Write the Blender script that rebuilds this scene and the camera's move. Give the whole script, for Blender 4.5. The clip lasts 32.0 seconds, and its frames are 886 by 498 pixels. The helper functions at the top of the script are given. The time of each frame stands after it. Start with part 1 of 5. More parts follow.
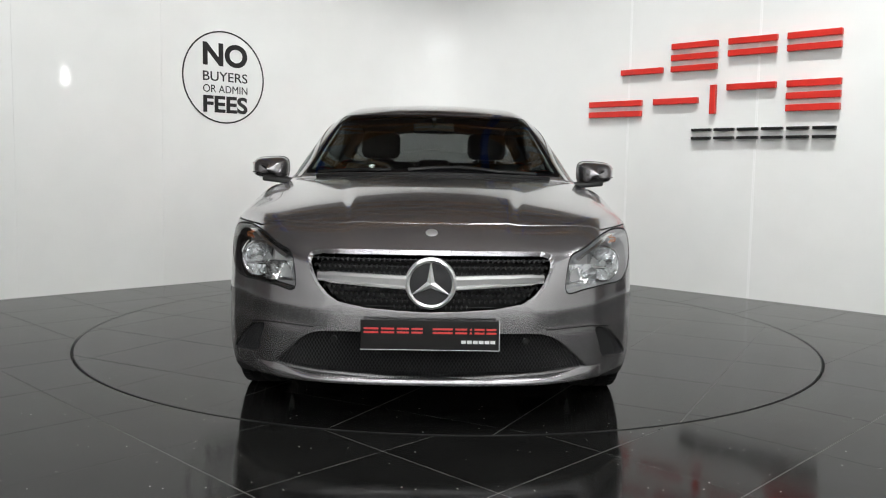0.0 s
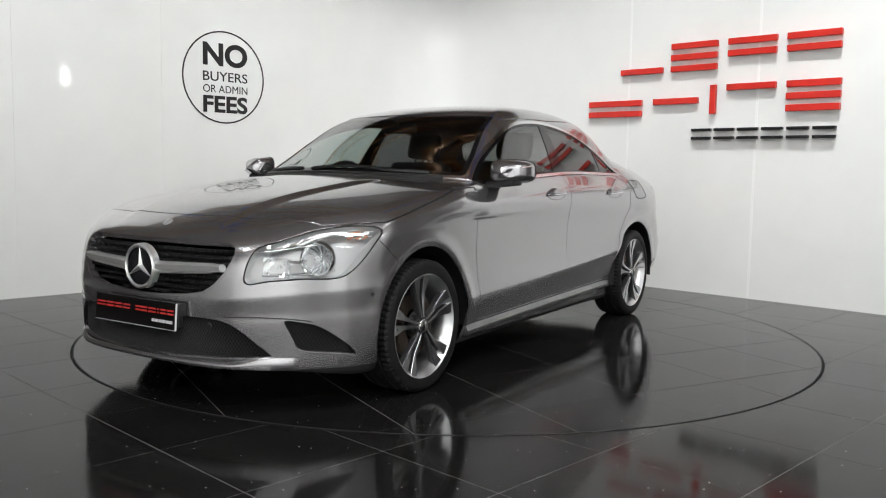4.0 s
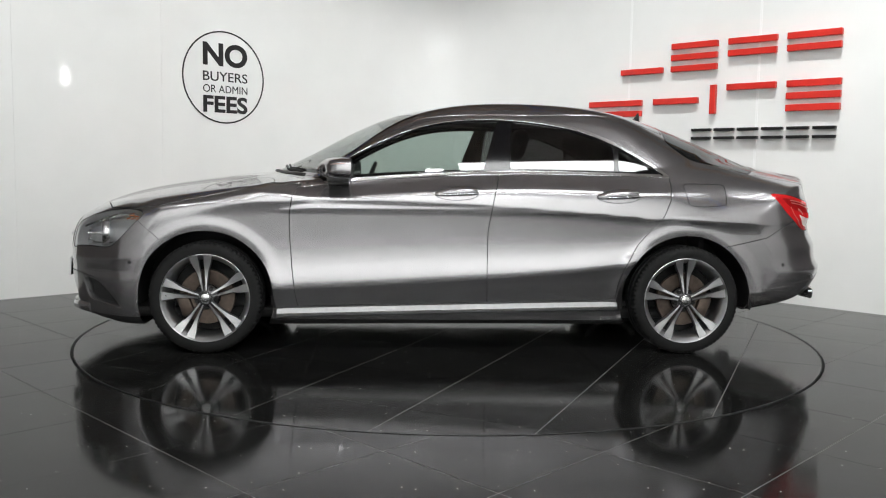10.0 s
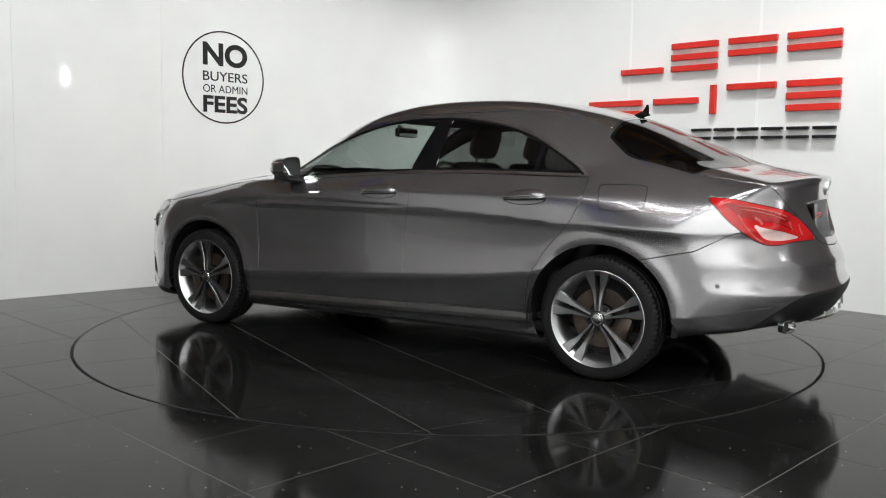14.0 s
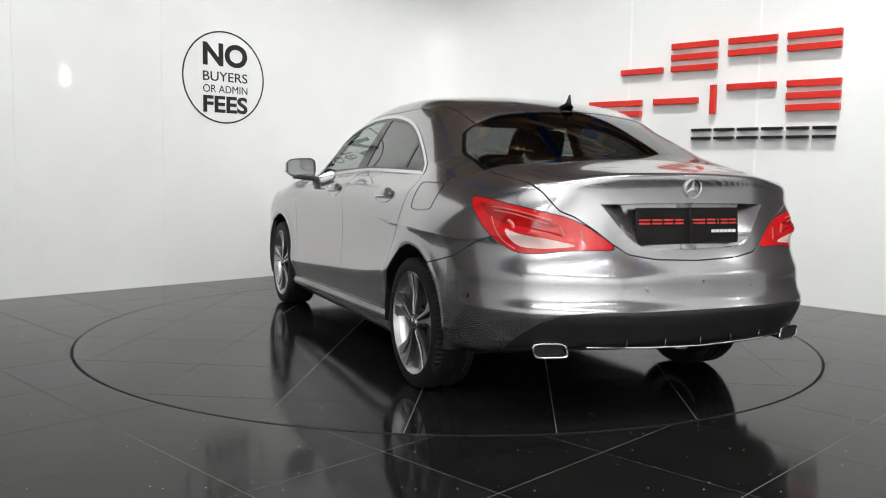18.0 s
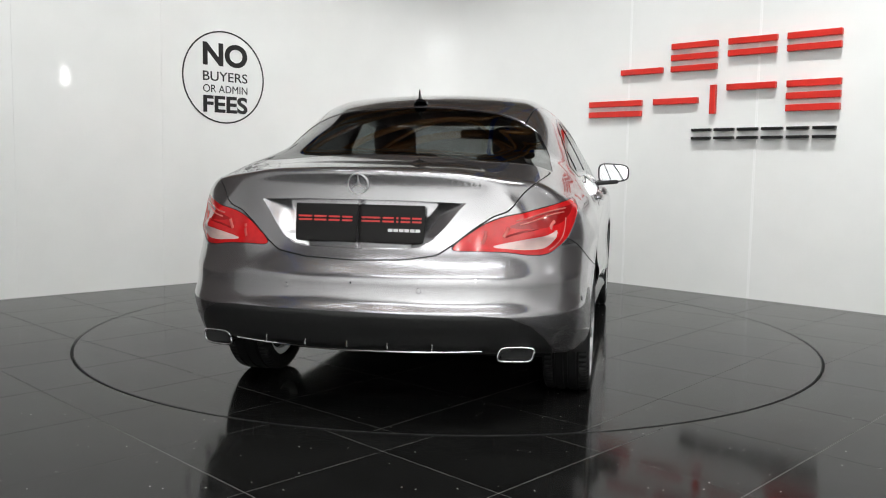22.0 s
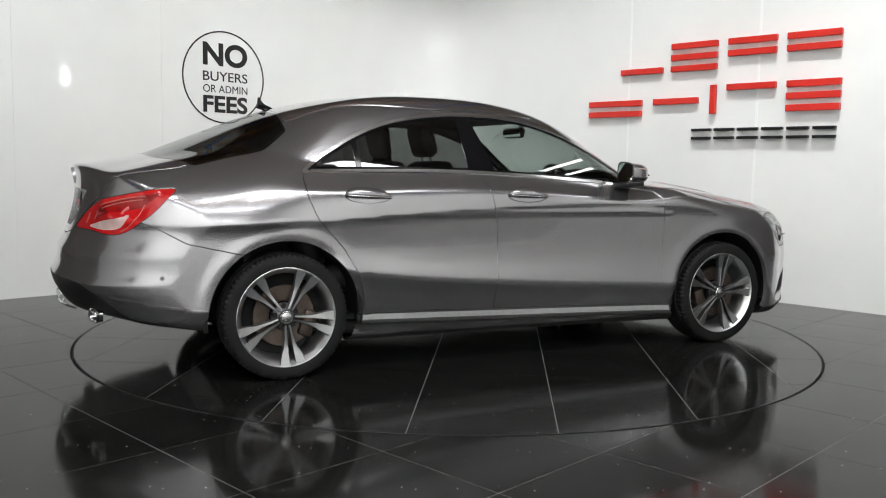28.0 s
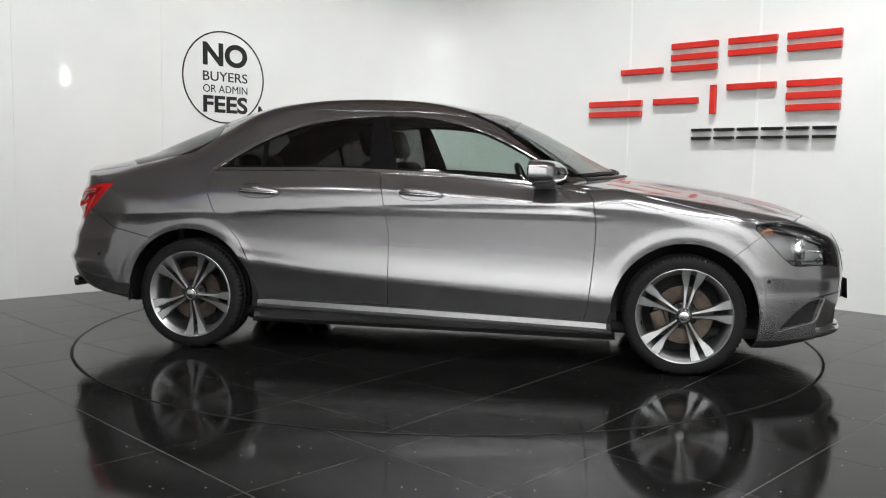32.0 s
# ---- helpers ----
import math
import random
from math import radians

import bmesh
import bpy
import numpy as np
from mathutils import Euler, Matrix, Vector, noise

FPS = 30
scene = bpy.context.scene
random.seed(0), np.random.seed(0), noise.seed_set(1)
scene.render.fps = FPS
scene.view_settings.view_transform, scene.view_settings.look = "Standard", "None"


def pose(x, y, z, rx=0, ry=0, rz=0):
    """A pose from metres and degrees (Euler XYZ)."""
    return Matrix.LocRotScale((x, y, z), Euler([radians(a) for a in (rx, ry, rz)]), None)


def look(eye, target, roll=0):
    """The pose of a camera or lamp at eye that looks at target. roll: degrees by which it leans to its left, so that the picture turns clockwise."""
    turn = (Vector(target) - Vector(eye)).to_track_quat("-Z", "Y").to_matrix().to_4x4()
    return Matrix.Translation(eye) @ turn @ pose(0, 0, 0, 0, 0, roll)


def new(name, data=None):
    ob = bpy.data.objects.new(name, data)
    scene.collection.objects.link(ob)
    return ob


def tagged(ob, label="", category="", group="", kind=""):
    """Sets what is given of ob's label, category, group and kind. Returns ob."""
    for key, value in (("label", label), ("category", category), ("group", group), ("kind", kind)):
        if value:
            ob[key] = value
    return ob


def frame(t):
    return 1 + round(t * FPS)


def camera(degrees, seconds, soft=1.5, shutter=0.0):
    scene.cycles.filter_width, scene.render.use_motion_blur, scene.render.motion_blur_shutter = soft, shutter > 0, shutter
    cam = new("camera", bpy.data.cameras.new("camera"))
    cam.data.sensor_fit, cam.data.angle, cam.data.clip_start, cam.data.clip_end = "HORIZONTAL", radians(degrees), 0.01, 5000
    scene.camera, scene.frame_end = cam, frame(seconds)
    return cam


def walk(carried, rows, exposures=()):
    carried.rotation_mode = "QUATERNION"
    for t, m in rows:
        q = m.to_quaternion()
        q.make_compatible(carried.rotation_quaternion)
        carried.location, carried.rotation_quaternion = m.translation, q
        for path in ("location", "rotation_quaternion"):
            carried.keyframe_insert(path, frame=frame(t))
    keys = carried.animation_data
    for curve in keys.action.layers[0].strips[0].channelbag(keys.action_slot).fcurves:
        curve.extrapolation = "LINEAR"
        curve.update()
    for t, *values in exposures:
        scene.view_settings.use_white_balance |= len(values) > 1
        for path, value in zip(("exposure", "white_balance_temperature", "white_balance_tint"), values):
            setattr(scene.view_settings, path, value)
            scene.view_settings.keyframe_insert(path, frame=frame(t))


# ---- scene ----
import collections

# ---- camera, which stands still ----
cam = camera(54.855, 32.0, soft=1.1)
EYE = Vector((0.0, -5.498, 1.035))
AIM = EYE + Vector((-.00625, .99565, -.09299))
walk(cam, [(0, look(EYE, AIM, 0.954)), (32, look(EYE, AIM, 0.954))],
     [(0, 0), (12, 0), (14.5, .04), (17, .17), (18, .12), (20, .02), (22, 0), (25, -.04), (28, 0), (32, 0)])

# turn of the table, clockwise from above: seconds and degrees
TURNS = [(0, -1.0), (.5, 1.8), (1, 5.4), (2, 14.5), (3.5, 28.0), (6, 50.4), (9, 76.7), (11, 94.1), (13, 111.5), (17, 147.0),
         (20, 173.8), (23, 200.9), (25, 218.8), (28, 245.1), (30, 262.6), (32, 280.0)]
CAR_FORWARD, CAR_LEFT = 0.045, -0.104
TABLE_R = 2.242


def table_pose(turn, forward=0.0, left=0.0, z=0.0):
    a = radians(turn)
    x = -math.sin(a) * forward + math.cos(a) * left
    y = -math.cos(a) * forward - math.sin(a) * left
    return pose(x, y, z, 0, 0, -90 - turn)


# ---- light ----
world = bpy.data.worlds.new("world")
world.use_nodes = True
scene.world = world
world.node_tree.nodes["Background"].inputs[0].default_value = (.9, .95, 1, 1)
world.node_tree.nodes["Background"].inputs[1].default_value = .05


def area_lamp(name, x, y, z, sx, sy, power, warm=(.98, 1.0, 1.0), aim=None):
    d = bpy.data.lights.new(name, "AREA")
    d.shape, d.size, d.size_y, d.energy, d.color = "RECTANGLE", sx, sy, power, warm
    ob = new(name, d)
    ob.matrix_world = pose(x, y, z) if aim is None else look((x, y, z), aim)
    return ob


# a broad panel over the front of the stand, a long row behind the camera, cross tubes overhead, and added fill lamps
# aimed at the walls
main_row = area_lamp("panel_light", 2.35, -4.0, 5.6, 2.9, .75, 105)
main_row.rotation_euler = (0, 0, radians(12))
# long row, added to brighten the side of the car towards the camera
area_lamp("tube_light", .3, -7.2, 5.3, 7.0, .5, 130)
for lx in (-3.5, -2.1, -.7, .7, 2.1, 3.5):
    area_lamp("tube_light", lx, -5.3, 5.9, .20, 1.6, 24)
for lx in (5.2, 5.65):
    area_lamp("tube_light", lx, -1.9, 5.6, .10, 1.5, 9)
# unseen fill lamps, added to brighten the walls beyond the car
for lx, ly, ax, ay, power in ((-2.6, -.7, -4.1, .1, 11), (-1.6, -.2, -2.75, 1.45, 17), (-.5, .3, -1.0, 3.0, 20), (.5, .3, .9, 3.0, 20), (1.6, -.2, 2.65, 1.4, 22), (2.6, -.7, 4.0, .15, 26)):
    wall_fill = area_lamp("wall_fill_light", lx, ly, 5.9, .9, .30, power, aim=(ax, ay, .6))
    wall_fill.data.spread = radians(56)
# more added fill, brightening the wall that the bodywork mirrors
for lx in (-3.3, -1.1, 1.1, 3.3):
    wall_fill = area_lamp("wall_fill_light", lx, -4.9, 5.2, 1.0, .30, 82, aim=(lx, -8.6, 1.3))
    wall_fill.data.spread = radians(80)
for lx in (-1.2, -.2, .8, 2.2):
    area_lamp("strip_light", lx, -8.3, 3.95, .05, .45, 8.0, aim=(lx * .3, 2.0, 1.8))
area_lamp("side_light", 4.85, -2.45, 2.5, .04, .24, 3.0, aim=(-3, 1.2, 1.7))


# ---- materials ----
def material(name, base=(.5, .5, .5), rough=.5, metal=0.0, coat=0.0, coat_rough=.03, grain=0.0, grain_size=40.0, bump=0.0, bump_size=200.0, ior=1.5, spec=.5, emit=None, glow=0.0, vary=0.0):
    """A principled surface with colour variation at two scales and fine relief."""
    m = bpy.data.materials.new(name)
    m.use_nodes = True
    nt = m.node_tree
    b = nt.nodes["Principled BSDF"]
    b.inputs["Roughness"].default_value, b.inputs["Metallic"].default_value = rough, metal
    b.inputs["Coat Weight"].default_value, b.inputs["Coat Roughness"].default_value = coat, coat_rough
    b.inputs["IOR"].default_value, b.inputs["Specular IOR Level"].default_value = ior, spec
    b.inputs["Base Color"].default_value = (*base, 1)
    at = nt.nodes.new("ShaderNodeTexCoord")
    if grain:
        mix = None
        for size, amount in ((grain_size, grain), (grain_size * .07, grain * .8)):
            tex = nt.nodes.new("ShaderNodeTexNoise")
            tex.inputs["Scale"].default_value, tex.inputs["Detail"].default_value = size, 4
            nt.links.new(at.outputs["Object"], tex.inputs["Vector"])
            ramp = nt.nodes.new("ShaderNodeMapRange")
            ramp.inputs["From Min"].default_value, ramp.inputs["From Max"].default_value = .25, .75
            ramp.inputs["To Min"].default_value, ramp.inputs["To Max"].default_value = 1 - amount, 1 + amount
            nt.links.new(tex.outputs["Fac"], ramp.inputs["Value"])
            mul = nt.nodes.new("ShaderNodeVectorMath")
            mul.operation = "SCALE"
            if mix is None:
                mul.inputs[0].default_value = base
            else:
                nt.links.new(mix.outputs[0], mul.inputs[0])
            nt.links.new(ramp.outputs["Result"], mul.inputs["Scale"])
            mix = mul
        if vary:
            info = nt.nodes.new("ShaderNodeObjectInfo")
            ramp = nt.nodes.new("ShaderNodeMapRange")
            ramp.inputs["To Min"].default_value, ramp.inputs["To Max"].default_value = 1 - vary, 1 + vary
            nt.links.new(info.outputs["Random"], ramp.inputs["Value"])
            mul = nt.nodes.new("ShaderNodeVectorMath")
            mul.operation = "SCALE"
            nt.links.new(mix.outputs[0], mul.inputs[0])
            nt.links.new(ramp.outputs["Result"], mul.inputs["Scale"])
            mix = mul
        nt.links.new(mix.outputs[0], b.inputs["Base Color"])
    if bump:
        tex = nt.nodes.new("ShaderNodeTexNoise")
        tex.inputs["Scale"].default_value, tex.inputs["Detail"].default_value = bump_size, 3
        nt.links.new(at.outputs["Object"], tex.inputs["Vector"])
        bp = nt.nodes.new("ShaderNodeBump")
        bp.inputs["Strength"].default_value, bp.inputs["Distance"].default_value = bump, .002
        nt.links.new(tex.outputs["Fac"], bp.inputs["Height"])
        nt.links.new(bp.outputs["Normal"], b.inputs["Normal"])
    if emit:
        b.inputs["Emission Color"].default_value, b.inputs["Emission Strength"].default_value = (*emit, 1), glow
    return m


def clear_glass(name, tint=(.9, .92, .92), rough=0.0, tinted=.75):
    """Thin glass: a mirror-like coat over a tinted, see-through pane."""
    m = bpy.data.materials.new(name)
    m.use_nodes = True
    nt = m.node_tree
    nt.nodes.clear()
    out, mix = nt.nodes.new("ShaderNodeOutputMaterial"), nt.nodes.new("ShaderNodeMixShader")
    see, gloss, face = nt.nodes.new("ShaderNodeBsdfTransparent"), nt.nodes.new("ShaderNodeBsdfGlossy"), nt.nodes.new("ShaderNodeLayerWeight")
    face.inputs["Blend"].default_value = .5
    see.inputs[0].default_value = (*[c * tinted for c in tint], 1)
    gloss.inputs["Roughness"].default_value = rough
    power, part_of = nt.nodes.new("ShaderNodeMath"), nt.nodes.new("ShaderNodeMath")
    power.operation, part_of.operation = "POWER", "MULTIPLY_ADD"
    power.inputs[1].default_value = 4.5
    part_of.inputs[1].default_value, part_of.inputs[2].default_value = .90, .10
    nt.links.new(face.outputs["Facing"], power.inputs[0])
    nt.links.new(power.outputs[0], part_of.inputs[0])
    nt.links.new(part_of.outputs[0], mix.inputs[0])
    nt.links.new(see.outputs[0], mix.inputs[1])
    nt.links.new(gloss.outputs[0], mix.inputs[2])
    nt.links.new(mix.outputs[0], out.inputs[0])
    return m


def granite(name):
    """Polished black stone with bright mica specks."""
    m = material(name, (.0125, .0125, .012), .05, spec=.125, grain=.35, grain_size=60, vary=.12)
    nt = m.node_tree
    b = nt.nodes["Principled BSDF"]
    at = nt.nodes.new("ShaderNodeTexCoord")
    cell = nt.nodes.new("ShaderNodeTexVoronoi")
    cell.inputs["Scale"].default_value = 21
    nt.links.new(at.outputs["Object"], cell.inputs["Vector"])
    pick = nt.nodes.new("ShaderNodeMath")
    pick.operation = "LESS_THAN"
    pick.inputs[1].default_value = .062
    nt.links.new(cell.outputs["Distance"], pick.inputs[0])
    rare = nt.nodes.new("ShaderNodeSeparateColor")
    nt.links.new(cell.outputs["Color"], rare.inputs[0])
    few = nt.nodes.new("ShaderNodeMath")
    few.operation = "GREATER_THAN"
    few.inputs[1].default_value = .55
    nt.links.new(rare.outputs[0], few.inputs[0])
    both = nt.nodes.new("ShaderNodeMath")
    both.operation = "MULTIPLY"
    nt.links.new(pick.outputs[0], both.inputs[0])
    nt.links.new(few.outputs[0], both.inputs[1])
    old = b.inputs["Base Color"].links[0].from_socket
    mix = nt.nodes.new("ShaderNodeMix")
    mix.data_type = "RGBA"
    nt.links.new(both.outputs[0], mix.inputs["Factor"])
    nt.links.new(old, mix.inputs["A"])
    mix.inputs["B"].default_value = (.55, .55, .52, 1)
    nt.links.new(mix.outputs["Result"], b.inputs["Base Color"])
    smear = nt.nodes.new("ShaderNodeTexNoise")
    smear.inputs["Scale"].default_value, smear.inputs["Detail"].default_value = 2.2, 5
    nt.links.new(at.outputs["Object"], smear.inputs["Vector"])
    rng = nt.nodes.new("ShaderNodeMapRange")
    rng.inputs["From Min"].default_value, rng.inputs["From Max"].default_value = .3, .7
    rng.inputs["To Min"].default_value, rng.inputs["To Max"].default_value = .065, .135
    nt.links.new(smear.outputs["Fac"], rng.inputs["Value"])
    nt.links.new(rng.outputs["Result"], b.inputs["Roughness"])
    return m


def metallic_paint(name, base):
    m = material(name, base, .21, .88, 1.0, .012)
    nt = m.node_tree
    b = nt.nodes["Principled BSDF"]
    at = nt.nodes.new("ShaderNodeTexCoord")
    tex = nt.nodes.new("ShaderNodeTexNoise")
    tex.inputs["Scale"].default_value, tex.inputs["Detail"].default_value = 9, 3
    nt.links.new(at.outputs["Object"], tex.inputs["Vector"])
    rng = nt.nodes.new("ShaderNodeMapRange")
    rng.inputs["From Min"].default_value, rng.inputs["From Max"].default_value = .3, .7
    rng.inputs["To Min"].default_value, rng.inputs["To Max"].default_value = .97, 1.03
    nt.links.new(tex.outputs["Fac"], rng.inputs["Value"])
    mul = nt.nodes.new("ShaderNodeVectorMath")
    mul.operation = "SCALE"
    mul.inputs[0].default_value = base
    nt.links.new(rng.outputs["Result"], mul.inputs["Scale"])
    nt.links.new(mul.outputs[0], b.inputs["Base Color"])
    return m


STONE = granite("black_granite")
GROUT = material("grout", (.24, .24, .23), .7, grain=.25, grain_size=30)
WALL = material("white_gloss_panel", (.80, .80, .785), .06, grain=.02, grain_size=3, bump=.03, bump_size=2.5)
WALL_JOINT = material("white_joint", (.82, .82, .81), .35)
PLASTER = material("pale_grey_plaster", (.58, .58, .57), .8, grain=.15, grain_size=8)
HALL = material("dark_hall", (.32, .275, .26), .8, grain=.2, grain_size=2)
RED = material("red_acrylic", (.62, .03, .02), .35, grain=.04, grain_size=6)
BLACK_SIGN = material("black_acrylic", (.012, .012, .012), .3, grain=.1, grain_size=20)
PAINT = metallic_paint("gunmetal_paint", (.385, .375, .388))
PAINT_DARK = metallic_paint("dark_gunmetal_paint", (.055, .055, .058))
GLOSS_BLACK = material("gloss_black", (.006, .006, .007), .08, spec=.4)
SATIN_BLACK = material("satin_black_plastic", (.016, .016, .016), .45, grain=.15, grain_size=90, bump=.1, bump_size=900)
DARK = material("dark_cavity", (.006, .006, .006), .8)
RUBBER = material("tyre_rubber", (.0075, .0075, .0075), .66, spec=.3, grain=.2, grain_size=60, bump=.15, bump_size=500)
CHROME = material("chrome", (.82, .83, .84), .08, 1.0)
SATIN_CHROME = material("satin_chrome", (.60, .60, .60), .20, 1.0)
ALLOY = material("machined_alloy", (.80, .80, .81), .36, 1.0, .3)
ALLOY_FACE = material("turned_alloy_face", (.45, .45, .46), .30, 1.0, .5, grain=.06, grain_size=120)
ALLOY_DARK = material("grey_alloy", (.085, .085, .09), .32, .6, .4)
STEEL = material("brake_steel", (.11, .085, .07), .42, .8, grain=.2, grain_size=40)
GLASS = clear_glass("window_glass", (.86, .96, .92), tinted=.74)
GLASS_DARK = clear_glass("privacy_glass", tinted=.20)
GLASS_REAR = clear_glass("rear_window_glass", tinted=.27)
GLASS_FRONT = clear_glass("windscreen_glass", (.88, .95, .92), tinted=.64)
LENS = clear_glass("lamp_lens", (.97, .98, .98), tinted=.95)
LEATHER = material("black_leather", (.014, .014, .014), .5, grain=.2, grain_size=50, bump=.2, bump_size=600)
CABIN_TRIM = material("dark_cabin_trim", (.02, .02, .021), .65, grain=.2, grain_size=60)
ROOF_LINING = material("grey_headlining", (.16, .155, .15), .9, grain=.1, grain_size=80)
REFLECTOR = material("lamp_reflector", (.88, .89, .90), .14, .95)
TAIL_RED = material("red_lens", (.60, .012, .014), .10, coat=.35, grain=.12, grain_size=30)
TAIL_DEEP = material("deep_red_lens", (.33, .006, .007), .10, coat=.35, grain=.15, grain_size=40)
TAIL_PALE = material("pale_pink_lens", (.66, .16, .14), .15, coat=.4, grain=.1, grain_size=25)
TAIL_PINK = material("pink_lens", (.62, .09, .08), .15, coat=.4, grain=.1, grain_size=25)
TAIL_CLEAR = material("pale_lens", (.82, .60, .56), .1, coat=.6, grain=.1, grain_size=25)
HOUSING = material("lamp_housing", (.52, .52, .53), .30, .35)
BADGE_DARK = material("badge_dark", (.012, .012, .014), .25)
MESH = material("grille_mesh", (.016, .016, .017), .42, spec=.4)
SILL_METAL = material("brushed_sill_metal", (.27, .27, .27), .34, 1.0, grain=.1, grain_size=40)
TRIM = material("polished_trim", (.74, .74, .74), .17, 1.0)
SILVER = material("silver_trim", (.80, .80, .80), .28, .75, .3)
PLATE_RED = material("plate_red", (.60, .03, .03), .35)
PLATE_WHITE = material("plate_white", (.75, .75, .75), .35)
MIRROR = material("mirror_glass", (.85, .86, .87), .01, 1.0)
BLUE_STEEL = material("blue_steel", (.02, .08, .45), .5, grain=.1, grain_size=10)
ORANGE_STEEL = material("orange_steel", (.36, .17, .05), .5, grain=.1, grain_size=10)
AMBER = material("amber_plastic", (.70, .24, .09), .25, coat=.5)
PLATE_BLACK = material("plate_black", (.008, .007, .007), .14, spec=.18)
# ---- building helpers ----
def mesh_of(name, verts, faces, material=None, smooth=True, normals=None):
    me = bpy.data.meshes.new(name)
    me.from_pydata([tuple(v) for v in verts], [], [tuple(f) for f in faces])
    if material:
        me.materials.append(material)
    if smooth:
        me.polygons.foreach_set("use_smooth", [True] * len(me.polygons))
    if normals is not None:
        me.normals_split_custom_set_from_vertices([tuple(n) for n in normals])
    me.update()
    return me


def part(name, bm, material, parent=None, label="", smooth=None):
    """One mesh object from a bmesh (or a ready mesh) under a thing or a part."""
    if isinstance(bm, bpy.types.Mesh):
        me = bm
    else:
        me = bpy.data.meshes.new(name)
        bmesh.ops.recalc_face_normals(bm, faces=bm.faces)
        bm.to_mesh(me)
        bm.free()
        if smooth is not None:
            me.polygons.foreach_set("use_smooth", [True] * len(me.polygons))
            if smooth < 180:
                me.set_sharp_from_angle(angle=radians(smooth))
    if material and not me.materials:
        me.materials.append(material)
    ob = new(name, me)
    ob.parent = parent
    if label:
        tagged(ob, label)
    return ob


def block(sx, sy, sz, x=0, y=0, z=0, bevel=0.0, m=None, segments=2):
    """A bevelled box, centred at x, y, z."""
    bm = bmesh.new()
    bmesh.ops.create_cube(bm, size=1)
    bmesh.ops.scale(bm, vec=(sx, sy, sz), verts=bm.verts)
    if bevel:
        bmesh.ops.bevel(bm, geom=bm.edges[:], offset=bevel, segments=segments, affect="EDGES", profile=.5)
    bmesh.ops.translate(bm, vec=(x, y, z), verts=bm.verts)
    if m is not None:
        bmesh.ops.transform(bm, matrix=m, verts=bm.verts)
    return bm


def lathe(profile, n=64, axis="Y", caps=False):
    """Turns a profile of (radius, along) pairs about an axis."""
    bm = bmesh.new()
    rings = []
    for r, a in profile:
        ring = []
        for i in range(n):
            t = 2 * math.pi * i / n
            c, s = r * math.cos(t), r * math.sin(t)
            ring.append(bm.verts.new({"Y": (c, a, s), "Z": (c, s, a), "X": (a, c, s)}[axis]))
        rings.append(ring)
    for p, q in zip(rings, rings[1:]):
        for i in range(n):
            bm.faces.new((p[i], p[(i + 1) % n], q[(i + 1) % n], q[i]))
    if caps:
        bm.faces.new(rings[0]), bm.faces.new(rings[-1])
    return bm


def tube(points, radius, n=8, closed=False, flat=1.0):
    """A round (or flattened) bar along a line of points."""
    bm = bmesh.new()
    pts = [Vector(p) for p in points]
    rings = []
    for i, p in enumerate(pts):
        a = pts[i - 1] if (i or closed) else p
        b = pts[(i + 1) % len(pts)] if (closed or i < len(pts) - 1) else p
        d = (b - a).normalized()
        up = Vector((0, 0, 1)) if abs(d.z) < .95 else Vector((0, 1, 0))
        u = d.cross(up).normalized()
        v = u.cross(d)
        rings.append([bm.verts.new(p + (u * math.cos(2 * math.pi * k / n) + v * flat * math.sin(2 * math.pi * k / n)) * radius) for k in range(n)])
    pairs = list(zip(rings, rings[1:])) + ([(rings[-1], rings[0])] if closed else [])
    for p, q in pairs:
        for k in range(n):
            bm.faces.new((p[k], p[(k + 1) % n], q[(k + 1) % n], q[k]))
    if not closed:
        bm.faces.new(rings[0]), bm.faces.new(rings[-1])
    return bm


def join(*bms):
    out = bmesh.new()
    for b in bms:
        me = bpy.data.meshes.new("joined")
        b.to_mesh(me)
        b.free()
        out.from_mesh(me)
        bpy.data.meshes.remove(me)
    return out


def moved(bm, m):
    bmesh.ops.transform(bm, matrix=m, verts=bm.verts)
    return bm


def rounded(points, steps=6, closed=True):
    """A smooth line (Catmull-Rom) through control points of any dimension."""
    p = [np.array(q, float) for q in points]
    n, out = len(p), []
    for i in range(n if closed else n - 1):
        a, b, c, d = (p[(i + k) % n] if closed else p[min(max(i + k, 0), n - 1)] for k in (-1, 0, 1, 2))
        for s in range(steps):
            t = s / steps
            out.append(.5 * (2 * b + (c - a) * t + (2 * a - 5 * b + 4 * c - d) * t * t + (3 * b - a - 3 * c + d) * t ** 3))
    if not closed:
        out.append(p[-1])
    return out


def inside(px, py, outline):
    """Signed distance to a closed outline, positive inside."""
    o = np.array(outline)
    best = np.full(px.shape, 1e9)
    odd = np.zeros(px.shape, bool)
    for (x0, y0), (x1, y1) in zip(o, np.roll(o, -1, 0)):
        ex, ey = x1 - x0, y1 - y0
        t = np.clip(((px - x0) * ex + (py - y0) * ey) / max(ex * ex + ey * ey, 1e-12), 0, 1)
        best = np.minimum(best, (px - x0 - t * ex) ** 2 + (py - y0 - t * ey) ** 2)
        if y0 != y1:
            odd ^= ((y0 > py) != (y1 > py)) & (px < x0 + (py - y0) * ex / (y1 - y0))
    d = np.sqrt(best)
    return np.where(odd, d, -d)


